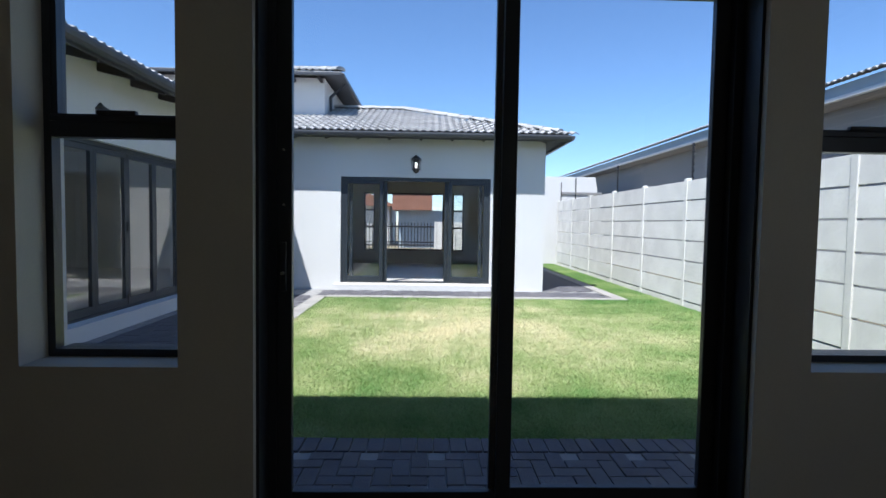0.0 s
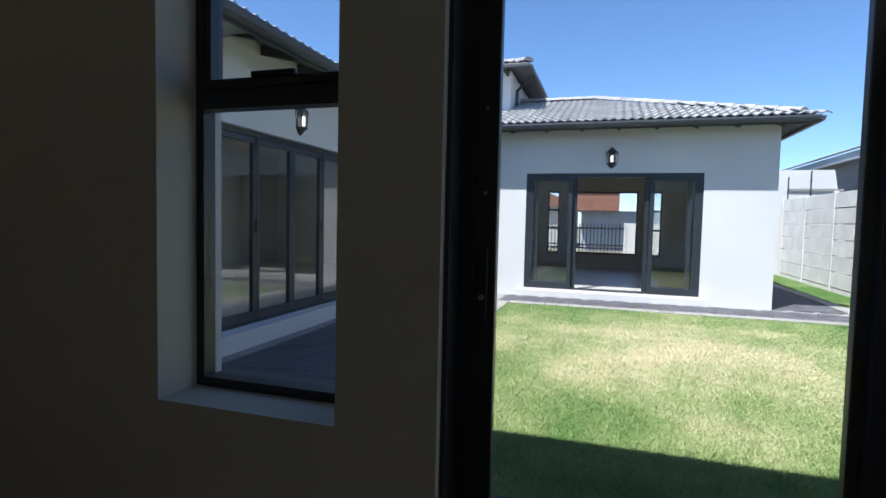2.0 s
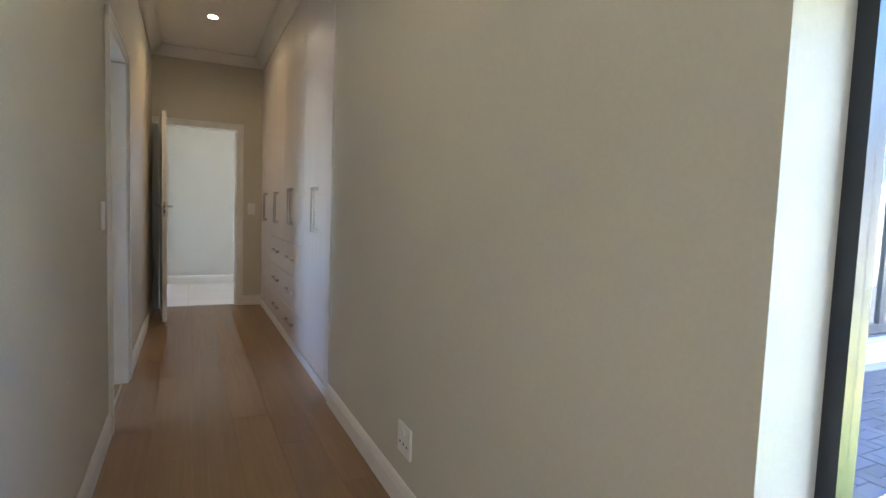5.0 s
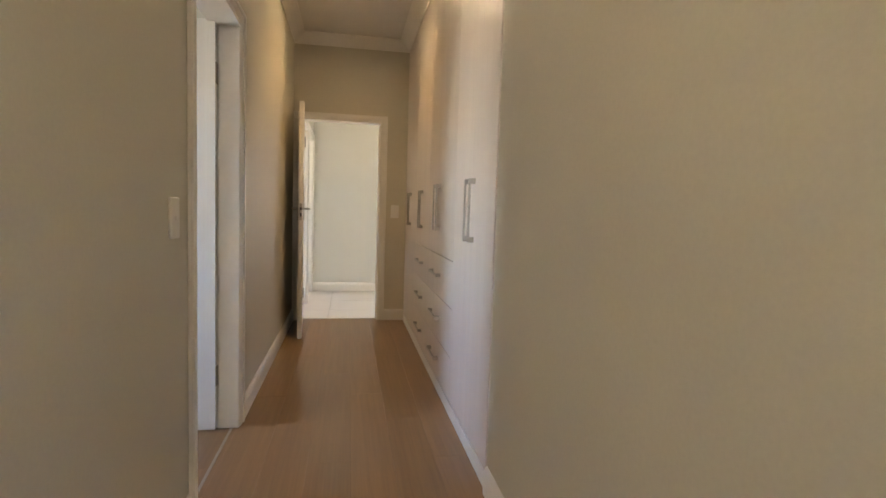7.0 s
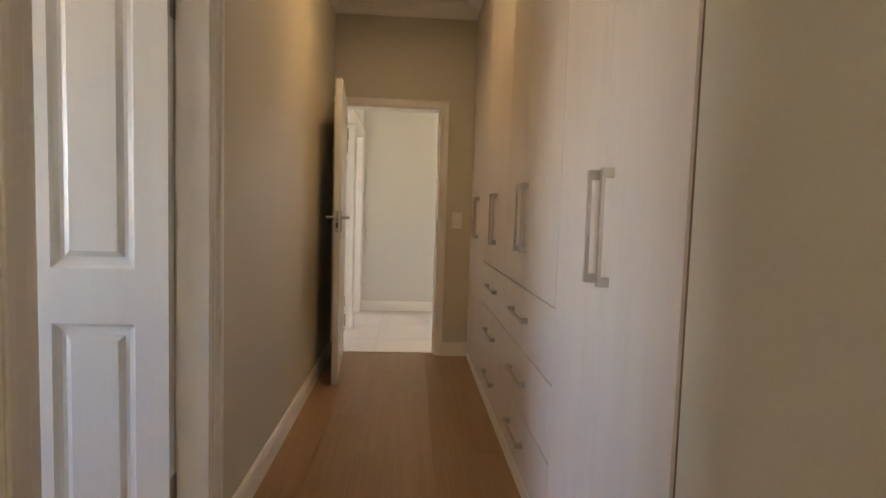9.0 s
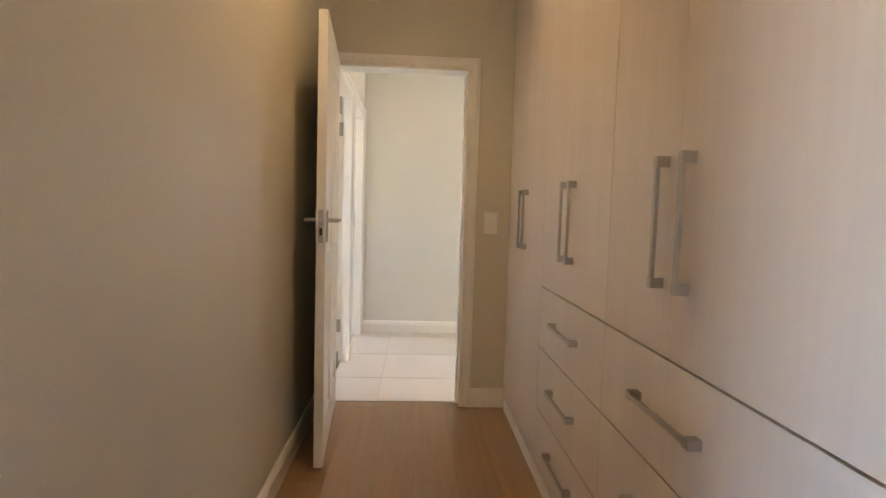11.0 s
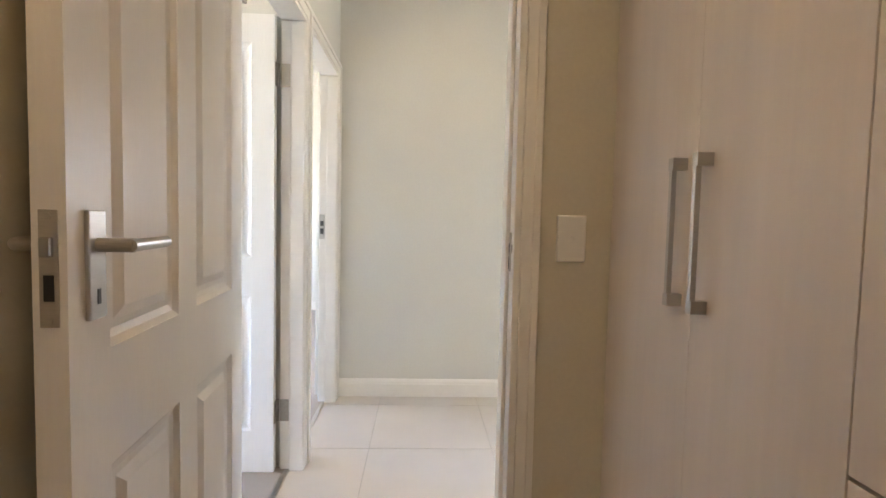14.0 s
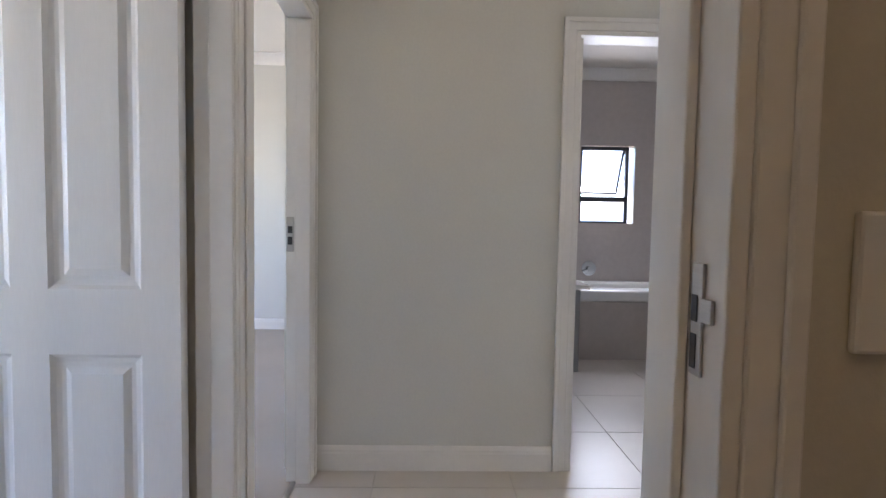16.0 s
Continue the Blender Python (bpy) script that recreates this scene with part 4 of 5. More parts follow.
def near_roof():
    """Roof over the bedroom and the rooms; its eave shades the paving."""
    ob = thing("roof_near_house", (-3, -0.5, EAVE_Z), "grey tiled roof over the bedroom", "roof", kind="structure")
    bm = bmesh.new()
    deck(bm, [(E_WING, 2.56, EAVE_Z), (3.9, 2.56, EAVE_Z), (3.9, -0.6, EAVE_Z + 1.04), (E_WING, -0.6, EAVE_Z + 1.04)], 0.08)
    deck(bm, [(-12.9, 4.9, EAVE_Z), (E_WING, 4.9, EAVE_Z), (E_WING, -0.6, EAVE_Z + 1.04), (-12.9, -0.6, EAVE_Z + 1.04)], 0.08)
    deck(bm, [(-12.9, -0.6, EAVE_Z + 1.04), (3.9, -0.6, EAVE_Z + 1.04), (3.9, -3.9, EAVE_Z), (-12.9, -3.9, EAVE_Z)], 0.08)
    part("deck", bm, ROOF_TILE, ob)
    part("gutter", boxes((E_WING + 0.02, 3.9, 2.56, 2.66, EAVE_Z - 0.09, EAVE_Z + 0.01), bevel=0.02), FASCIA, ob)


near_roof()


def gutter(name, axis, lo, hi, line, side, z):
    """A half-round gutter along an eave with its fascia board behind; side: which way it hangs out."""
    ob = thing(name, ((lo + hi) / 2, line, z) if axis == "x" else (line, (lo + hi) / 2, z), "charcoal metal gutter on a dark fascia board", "gutter", kind="structure")
    prof = [(0.0, 0.0), (0.115, 0.0), (0.118, -0.03), (0.105, -0.07), (0.07, -0.095), (0.03, -0.095), (0.0, -0.08)]
    part("gutter", prism(bmesh.new(), [(line + side * u, z + v) for u, v in prof], "x" if axis == "x" else "y", lo, hi), FASCIA, ob)
    fas = (lo, hi, line - side * 0.022, line - side * 0.001, z - 0.115, z + 0.01) if axis == "x" else (line - side * 0.022, line - side * 0.001, lo, hi, z - 0.115, z + 0.01)
    part("fascia_board", boxes(fas), FASCIA, ob)
    return ob


gutter("gutter_far", "x", E_WING, E_X + 0.06, E_FAR - 0.03, -1, EAVE_Z + 0.01)
gutter("gutter_far_side", "y", E_FAR - 0.06, 17.2, E_X + 0.03, 1, EAVE_Z + 0.008)
gutter("gutter_wing", "y", 2.7, E_FAR - 0.15, E_WING + 0.03, 1, EAVE_Z + 0.012)


def rafters():
    for i in range(10):
        y = 3.47 + 0.70 * i
        bm = prism(bmesh.new(), [(E_WING + 0.005, EAVE_Z - 0.065), (E_WING + 0.005, EAVE_Z - 0.130), (X_WING - 0.02, EAVE_Z - 0.030), (X_WING - 0.02, EAVE_Z + 0.08)], "y", y, y + 0.05)
        tagged(new("rafter", mesh_of("rafter", bm, TIMBER)), "dark stained rafter end under the eave", "rafter", "rafter ends", "structure")
    for i in range(11):
        x = -3.1 + 0.62 * i
        if x > 2.8:
            break
        bm = prism(bmesh.new(), [(E_FAR + 0.0, EAVE_Z - 0.065), (E_FAR + 0.0, EAVE_Z - 0.135), (Y_FAR + 0.02, EAVE_Z - 0.04), (Y_FAR + 0.02, EAVE_Z + 0.08)], "x", x, x + 0.045)
        tagged(new("rafter", mesh_of("rafter", bm, TIMBER)), "dark stained rafter end under the eave", "rafter", "rafter ends", "structure")


rafters()


def lantern(at, facing):
    """A half lantern on a wall; facing is the way it looks out of the wall."""
    ob = thing("wall_lantern", at, "black metal half lantern with clear panes and a lit bulb", "wall lamp", "wall lanterns")
    f = Vector(facing)
    s = Vector((0, 0, 1)).cross(f)
    m = Matrix.Translation(at) @ Matrix((s, f, Vector((0, 0, 1)))).transposed().to_4x4()

    def put(nm, bm, mat, label=""):
        bmesh.ops.transform(bm, matrix=m, verts=bm.verts[:])
        return part(nm, bm, mat, ob, label)

    def half(r0, z0, r1, z1):
        bm = bmesh.new()
        rings = []
        for r, z in ((r0, z0), (r1, z1)):
            rings.append([bm.verts.new((r * math.cos(a), r * math.sin(a) * 0.95, z)) for a in np.linspace(0, math.pi, 5)])
        for i in range(4):
            bm.faces.new((rings[0][i], rings[0][i + 1], rings[1][i + 1], rings[1][i]))
        bm.faces.new((rings[0][4], rings[0][0], rings[1][0], rings[1][4]))
        bm.faces.new(rings[0][::-1])
        bm.faces.new(rings[1])
        return bm
    put("back_plate", boxes((-0.055, 0.055, 0.0, 0.010, -0.165, 0.165), bevel=0.004), BLACK)
    put("cap", half(0.105, 0.110, 0.030, 0.165), BLACK)
    put("finial", half(0.030, 0.165, 0.006, 0.195), BLACK)
    put("rim", half(0.108, 0.098, 0.108, 0.112), BLACK)
    put("base", half(0.080, -0.115, 0.104, -0.098), BLACK)
    put("tail", half(0.012, -0.190, 0.075, -0.115), BLACK)
    for a in np.linspace(0.05, math.pi - 0.05, 5):
        c, sn = math.cos(a), math.sin(a) * 0.95
        put("bar", tube(bmesh.new(), (0.080 * c, 0.080 * sn + 0.004, -0.10), (0.103 * c, 0.103 * sn + 0.004, 0.10), 0.0055, 6), BLACK)
    g = put("pane", half(0.074, -0.097, 0.096, 0.097), GLASS, "clear glass panes")
    g.visible_shadow = False
    bm = tube(bmesh.new(), (0, 0.045, -0.07), (0, 0.045, 0.035), 0.022, 16)
    put("bulb", bm, LANTERN_BULB, "lit white bulb")


lantern((-0.075, Y_FAR - 0.001, 2.40), (0, -1, 0))
lantern((X_WING + 0.001, 6.33, 2.38), (1, 0, 0))
lantern((0.5, Y_OUT + 0.021, 2.40), (0, 1, 0))


# ---- the wing with its folding doors ----
BY0, BY1, BZ0, BZ1 = 4.20, 8.44, 0.03, 2.12
wall_x("wall_wing", Y_OUT - 0.01, Y_FAR + 0.02, X_WING - 0.22, X_WING, GROUND - 0.1, EAVE_Z + 0.08,
       [(BY0, BY1, BZ0, BZ1), (9.10, 10.10, 0.67, 2.08)], WALL_OUT, "white plastered outer wall of the wing")
solid("trim_wing_step", boxes((X_WING + 0.001, X_WING + 0.10, BY0 - 0.05, BY1 + 0.05, GROUND - 0.1, BZ0 - 0.004)), WALL_OUT, "plastered step under the folding doors", "step")


def folding_doors():
    x0, x1 = X_WING - 0.135, X_WING - 0.085
    ob = thing("folding_doors", ((x0 + x1) / 2, (BY0 + BY1) / 2, BZ0), "grey aluminium folding doors with six tall glass leaves, shut", "folding door", kind="structure")
    part("outer_frame", boxes((x0 - 0.02, x1 + 0.01, BY0, BY0 + 0.04, BZ0, BZ1), (x0 - 0.02, x1 + 0.01, BY1 - 0.04, BY1, BZ0, BZ1),
                              (x0 - 0.02, x1 + 0.01, BY0 + 0.04, BY1 - 0.04, BZ1 - 0.055, BZ1), (x0 - 0.02, x1 + 0.01, BY0 + 0.04, BY1 - 0.04, BZ0, BZ0 + 0.025)), ALU_OUT, ob)
    n = 6
    ys = np.linspace(BY0 + 0.04, BY1 - 0.04, n + 1)
    for i in range(n):
        a, b = float(ys[i]) + 0.002, float(ys[i + 1]) - 0.002
        leaf = part("leaf_frame", boxes((x0, x1, a, a + 0.058, BZ0 + 0.028, BZ1 - 0.058), (x0, x1, b - 0.058, b, BZ0 + 0.028, BZ1 - 0.058),
                                        (x0, x1, a + 0.058, b - 0.058, BZ0 + 0.028, BZ0 + 0.13), (x0, x1, a + 0.058, b - 0.058, BZ1 - 0.125, BZ1 - 0.058), bevel=0.004), ALU_OUT, ob)
        pane(x0 + 0.022, x0 + 0.028, a + 0.05, b - 0.05, BZ0 + 0.125, BZ1 - 0.12, leaf)
        if i in (1, 3, 5):
            part("folding_handle", boxes((x1, x1 + 0.022, b - 0.022, b + 0.012, 1.03, 1.16), bevel=0.005), BLACK, leaf, "black folding-door catch")
            for z in (BZ0 + 0.10, BZ1 - 0.12):
                part("hinge", boxes((x1, x1 + 0.012, b - 0.014, b + 0.014, z - 0.05, z + 0.05), bevel=0.003), BLACK, leaf)
    return ob


folding_doors()


def framed_window_x(name, x, y0, y1, z0, z1, bars, mat, label):
    """A window in a wall along y; bars are heights of glazing bars."""
    ob = thing(name, (x, (y0 + y1) / 2, z0), label, "window", kind="structure")
    f = 0.045
    bar_boxes = [(x, x + 0.05, y0 + f, y1 - f, b - 0.02, b + 0.02) for b in bars]
    part("window_frame", boxes((x, x + 0.05, y0, y0 + f, z0, z1), (x, x + 0.05, y1 - f, y1, z0, z1), (x, x + 0.05, y0 + f, y1 - f, z0, z0 + f), (x, x + 0.05, y0 + f, y1 - f, z1 - f, z1), *bar_boxes), mat, ob)
    zs = [z0 + f] + sorted(bars) + [z1 - f]
    for a, b in zip(zs, zs[1:]):
        pane(x + 0.022, x + 0.028, y0 + f, y1 - f, a, b, ob)
    return ob


def framed_window_y(name, y, x0, x1, z0, z1, bars, mat, label):
    ob = thing(name, ((x0 + x1) / 2, y, z0), label, "window", kind="structure")
    f = 0.04
    bar_boxes = [(x0 + f, x1 - f, y, y + 0.05, b - 0.025, b + 0.025) for b in bars]
    part("window_frame", boxes((x0, x0 + f, y, y + 0.05, z0, z1), (x1 - f, x1, y, y + 0.05, z0, z1), (x0 + f, x1 - f, y, y + 0.05, z0, z0 + f), (x0 + f, x1 - f, y, y + 0.05, z1 - f, z1), *bar_boxes), mat, ob)
    zs = [z0 + f] + sorted(bars) + [z1 - f]
    for a, b in zip(zs, zs[1:]):
        pane(x0 + f, x1 - f, y + 0.022, y + 0.028, a, b, ob)
    return ob


wing_window = framed_window_x("window_wing", X_WING - 0.145, 9.10, 10.10, 0.67, 2.08, [1.50], ALU_OUT, "grey aluminium window with lights over panes")
part("mullion", boxes((X_WING - 0.150, X_WING - 0.090, 9.39, 9.45, 0.715, 2.035), bevel=0.003), ALU_OUT, wing_window)

# rooms inside the wing
solid("floor_wing", boxes((-8.6, X_WING - 0.22, 2.70, 13.0, -0.1, 0.0)), TILE, "pale tiled floor of the living room", "floor")
wall_x("wall_wing_back", 5.0, 13.0, -8.72, -8.6, 0, CEIL, [(5.2, 7.2, 0.9, 2.1)], WALL_HALL, "pale inner wall of the living room with an added, unseen opening")
wall_y("wall_wing_end", -8.72, X_WING - 0.2, 12.9, 13.0, 0, CEIL, [], WALL_HALL, "pale inner wall of the living room")
wall_y("wall_wing_side", -7.36, X_WING - 0.22, 2.701, 2.80, 0, CEIL, [], WALL_HALL, "pale inner wall of the living room")
solid("ceiling_wing", boxes((-8.72, X_WING - 0.2, 4.99, 13.0, CEIL - 0.04, CEIL + 0.06), (-7.46, X_WING - 0.2, 2.70, 4.98, CEIL - 0.04, CEIL - 0.001)), CEILING, "off-white living room ceiling", "ceiling")

# ---- the far building ----
SX0, SX1 = -1.60, 1.46
wall_y("wall_far", X_WING - 0.02, 2.58, Y_FAR, Y_FAR + 0.23, GROUND - 0.1, EAVE_Z + 0.1, [(-3.62, -2.86, 0.62, 2.13), (SX0, SX1, -0.05, 2.13)], WALL_OUT, "white plastered outer wall with a sliding door")
wall_x("wall_far_side", Y_FAR + 0.23, 16.4, 2.35, 2.58, GROUND - 0.1, EAVE_Z + 0.1, [], WALL_OUT, "white plastered outer side wall")
wall_y("wall_far_back", -4.5, 2.58, 15.93, 16.16, GROUND - 0.1, EAVE_Z + 0.1, [(-1.75, -1.43, 0.36, 2.1), (-1.10, 0.66, 0.37, 2.1), (0.93, 1.27, 0.36, 2.1)], WALL_IN, "inner wall with a wide window between two slim ones")
wall_x("wall_far_west", Y_FAR + 0.23, 15.93, -3.75, -3.63, 0, CEIL, [], WALL_IN, "plain inner wall")
solid("floor_far", boxes((-3.63, 2.35, Y_FAR + 0.01, 15.93, -0.12, -0.03)), TILE, "pale tiled floor of the far room", "floor")
solid("ceiling_far", boxes((-3.75, 2.40, Y_FAR + 0.05, 16.0, CEIL, CEIL + 0.08)), CEILING, "off-white ceiling of the far room", "ceiling")
framed_window_y("window_far_left", Y_FAR + 0.02, -3.62, -2.86, 0.62, 2.13, [], ALU_OUT, "dark framed fixed window beside the wing")
framed_window_y("window_front_wide", 16.0, -1.10, 0.66, 0.37, 2.1, [], ALU_OUT, "wide dark framed front window")
framed_window_y("window_front_slim_left", 16.0, -1.75, -1.43, 0.36, 2.1, [1.06, 1.58], ALU_OUT, "slim dark framed window with three panes")
framed_window_y("window_front_slim_right", 16.0, 0.93, 1.27, 0.36, 2.1, [1.06, 1.58], ALU_OUT, "slim dark framed window with three panes")


def sliding_door_far():
    y0, y1, z0, z1 = Y_FAR + 0.02, Y_FAR + 0.14, -0.05, 2.13
    ob = thing("sliding_door_far", (-0.07, y0, z0), "grey aluminium sliding door with the middle leaves slid open", "sliding door", kind="structure")
    part("outer_frame", boxes((SX0, SX0 + 0.06, y0, y1, z0, z1), (SX1 - 0.06, SX1, y0, y1, z0, z1), (SX0 + 0.06, SX1 - 0.06, y0, y1, z1 - 0.075, z1), (SX0 + 0.06, SX1 - 0.06, y0, y1, z0, z0 + 0.045)), ALU_OUT, ob)
    for a, b, yy in ((SX0 + 0.06, -0.74, y0 + 0.005), (SX0 + 0.16, -0.66, y0 + 0.065), (0.60, SX1 - 0.06, y0 + 0.005), (0.52, SX1 - 0.16, y0 + 0.065)):
        leaf = part("leaf_frame", boxes((a, a + 0.075, yy, yy + 0.045, z0 + 0.047, z1 - 0.077), (b - 0.075, b, yy, yy + 0.045, z0 + 0.047, z1 - 0.077),
                                        (a + 0.075, b - 0.075, yy, yy + 0.045, z0 + 0.047, z0 + 0.15), (a + 0.075, b - 0.075, yy, yy + 0.045, z1 - 0.14, z1 - 0.077), bevel=0.004), ALU_OUT, ob)
        pane(a + 0.07, b - 0.07, yy + 0.020, yy + 0.026, z0 + 0.145, z1 - 0.135, leaf)
    for x in (-0.70, 0.56):
        part("pull_handle", boxes((x - 0.014, x + 0.014, y0 - 0.02, y0 + 0.004, 1.03, 1.21), bevel=0.004), BLACK, ob, "black pull handle")


sliding_door_far()
solid("trim_far_step", boxes((SX0 - 0.12, SX1 + 0.12, Y_FAR - 0.14, Y_FAR - 0.001, GROUND - 0.1, -0.06)), WALL_OUT, "plastered step under the sliding door", "step")


def upper_storey():
    ob = thing("upper_storey", (-4.6, 13.8, 3.4), "white plastered upper storey under a grey tiled roof", "building", kind="structure")
    part("wall", boxes((-7.5, -2.25, 12.35, 15.5, 2.9, 4.51)), WALL_OUT, ob)
    z = 4.53
    bm = bmesh.new()
    deck(bm, [(-7.9, 11.95, z), (-1.83, 11.95, z), (-3.75, 13.9, z + 0.55), (-7.9, 13.9, z + 0.55)], 0.06)
    deck(bm, [(-1.83, 11.95, z), (-1.83, 15.6, z), (-3.75, 13.9, z + 0.55)], 0.06)
    deck(bm, [(-1.83, 15.6, z), (-7.9, 15.6, z), (-7.9, 13.9, z + 0.55), (-3.75, 13.9, z + 0.55)], 0.06)
    roof = part("roof", bm, SOFFIT, ob)
    a, u = Vector((1, 0, 0)), Vector((0, 1, 0))
    pitch = math.atan(0.27)
    up = u * math.cos(pitch) + Vector((0, 0, math.sin(pitch)))
    base = Matrix((a, up, a.cross(up))).transposed().to_4x4()
    for r in range(5):
        for i in range(8):
            p = Vector((-4.3 + 0.3 * i + 0.15, 11.93, z + 0.012)) + up * (0.32 * r)
            if p.x < -1.83 - (p.y - 11.95):
                piece("roof_tile", TILE_MESH, Matrix.Translation(p) @ base, roof)
    ridge_line(roof, (-1.82, 11.95, z + 0.05), (-3.75, 13.9, z + 0.60))
    part("gutter", boxes((-7.9, -1.78, 11.85, 11.95, z - 0.08, z + 0.005), (-1.83, -1.74, 11.95, 15.6, z - 0.08, z + 0.005), bevel=0.015), FASCIA, ob)
    bm = tube(bmesh.new(), (-1.80, 12.6, z - 0.08), (-2.20, 12.9, z - 0.32), 0.035)
    tube(bm, (-2.20, 12.9, z - 0.31), (-2.20, 12.9, 3.4), 0.035)
    part("downpipe", bm, FASCIA, ob)
    for i in range(4):
        part("rafter", boxes((-4.2 + 0.62 * i, -4.15 + 0.62 * i, 11.96, 12.4, z - 0.13, z - 0.055)), TIMBER, ob)


upper_storey()


# ---- boundary fence of precast slabs ----
def fence():
    x, top, bay, rows, h = 4.72, 2.03, 1.83, 7, 0.351
    z0 = top - rows * h
    ob = thing("fence", (x, 8, GROUND), "precast concrete slab fence with slotted posts", "fence", kind="structure")
    ys = [7.24 + bay * i for i in range(-6, 7)]
    post = mesh_of("post", boxes((-0.040, 0.050, -0.052, 0.052, 0, top - z0 + 0.03), bevel=0.008), CONCRETE)
    bm = boxes((-0.018, 0.018, -bay / 2 + 0.045, bay / 2 - 0.045, 0.004, h - 0.016), bevel=0.006)
    bmesh.ops.translate(bm, verts=[v for v in bm.verts if v.co.z < 0.02], vec=(-0.008, 0, 0))
    slab = mesh_of("slab", bm, CONCRETE)
    for i, y in enumerate(ys):
        piece("post", post, (x, y, z0), ob)
        if i + 1 < len(ys):
            for r in range(rows):
                piece("slab", slab, (x + 0.004 * ((i * 7 + r * 3) % 3 - 1), y + bay / 2, z0 + h * r), ob)


fence()


def fence_pole(y, h):
    ob = thing("electric_fence_pole", (4.80, y, 1.9), "thin black electric fence pole with insulators", "fence pole", "electric fence poles")
    part("pole", boxes((4.788, 4.812, y - 0.012, y + 0.012, 1.6, 2.02 + h)), BLACK, ob)
    for i in range(6):
        z = 2.08 + (h - 0.1) * i / 5
        part("insulator", tube(bmesh.new(), (4.80, y - 0.035, z), (4.80, y + 0.02, z), 0.022, 8), BLACK, ob)


for yy in (3.6, 9.08, 12.75, 16.4, 18.2):
    fence_pole(yy, 0.66)


def fence_wire(z):
    bm = tube(bmesh.new(), (4.80, -3, z), (4.80, 18.4, z), 0.0016, 5)
    return solid("fence_wire", bm, STEEL, "thin electric fence wire", "wire", "")


for k in range(5):
    fence_wire(2.16 + 0.11 * k)
wall_y("wall_boundary_back", 2.4, 4.9, 18.62, 18.85, GROUND - 0.1, 2.85, [], WALL_OUT, "white plastered boundary wall at the end of the side passage")


# ---- neighbouring houses ----
def neighbour():
    ob = thing("neighbour_house", (10, 16, GROUND), "grey plastered neighbour house with a long tiled roof", "house", kind="structure")
    x, ez = 8.25, 3.60
    part("wall", boxes((x, 16, -6, 30, GROUND - 0.1, ez + 0.05)), GREY_WALL, ob)
    part("fascia", boxes((x - 0.52, x - 0.48, -6.5, 30.5, ez - 0.02, ez + 0.255)), BLUE_WALL, ob, "pale grey fascia board")
    part("gutter", boxes((x - 0.60, x - 0.521, -6.5, 30.5, ez - 0.03, ez + 0.05), bevel=0.015), WALL_OUT, ob, "pale gutter")
    part("soffit", boxes((x - 0.48, x - 0.001, -6.5, 30.5, ez - 0.03, ez - 0.005)), GREY_WALL, ob)
    bm = bmesh.new()
    deck(bm, [(x - 0.5, -6.6, ez + 0.27), (x - 0.5, 30.6, ez + 0.27), (x + 4, 30.6, ez + 1.66), (x + 4, -6.6, ez + 1.66)], 0.03)
    roof = part("roof", bm, ROOF_TILE, ob)
    a, u = Vector((0, 1, 0)), Vector((-1, 0, 0))
    pitch = math.atan(0.31)
    up = Vector((1, 0, 0)) * math.cos(pitch) + Vector((0, 0, math.sin(pitch)))
    base = Matrix((-a, up, (-a).cross(up))).transposed().to_4x4()
    for i in range(122):
        for r in range(2):
            p = Vector((x - 0.68, 30.3 - 0.30 * i - 0.15, ez + 0.262)) + up * (0.32 * r)
            piece("roof_tile", TILE_MESH, Matrix.Translation(p) @ base, roof)
    part("window", boxes((x - 0.03, x - 0.001, 12.8, 13.3, 2.2, 2.55)), BLACK, ob, "small dark window")


neighbour()


def outbuilding():
    ob = thing("neighbour_outbuilding", (6, 21, GROUND), "cream plastered outbuilding beyond the fence", "building", kind="structure")
    part("wall", prism(bmesh.new(), [(4.75, GROUND - 0.1), (7.3, GROUND - 0.1), (6.75, 3.1), (4.75, 3.1)], "y", 20.6, 24), WALL_OUT, ob)
    part("band", boxes((4.75, 7.0, 20.55, 20.598, 2.42, 2.50)), GREY_WALL, ob, "grey string course")


outbuilding()


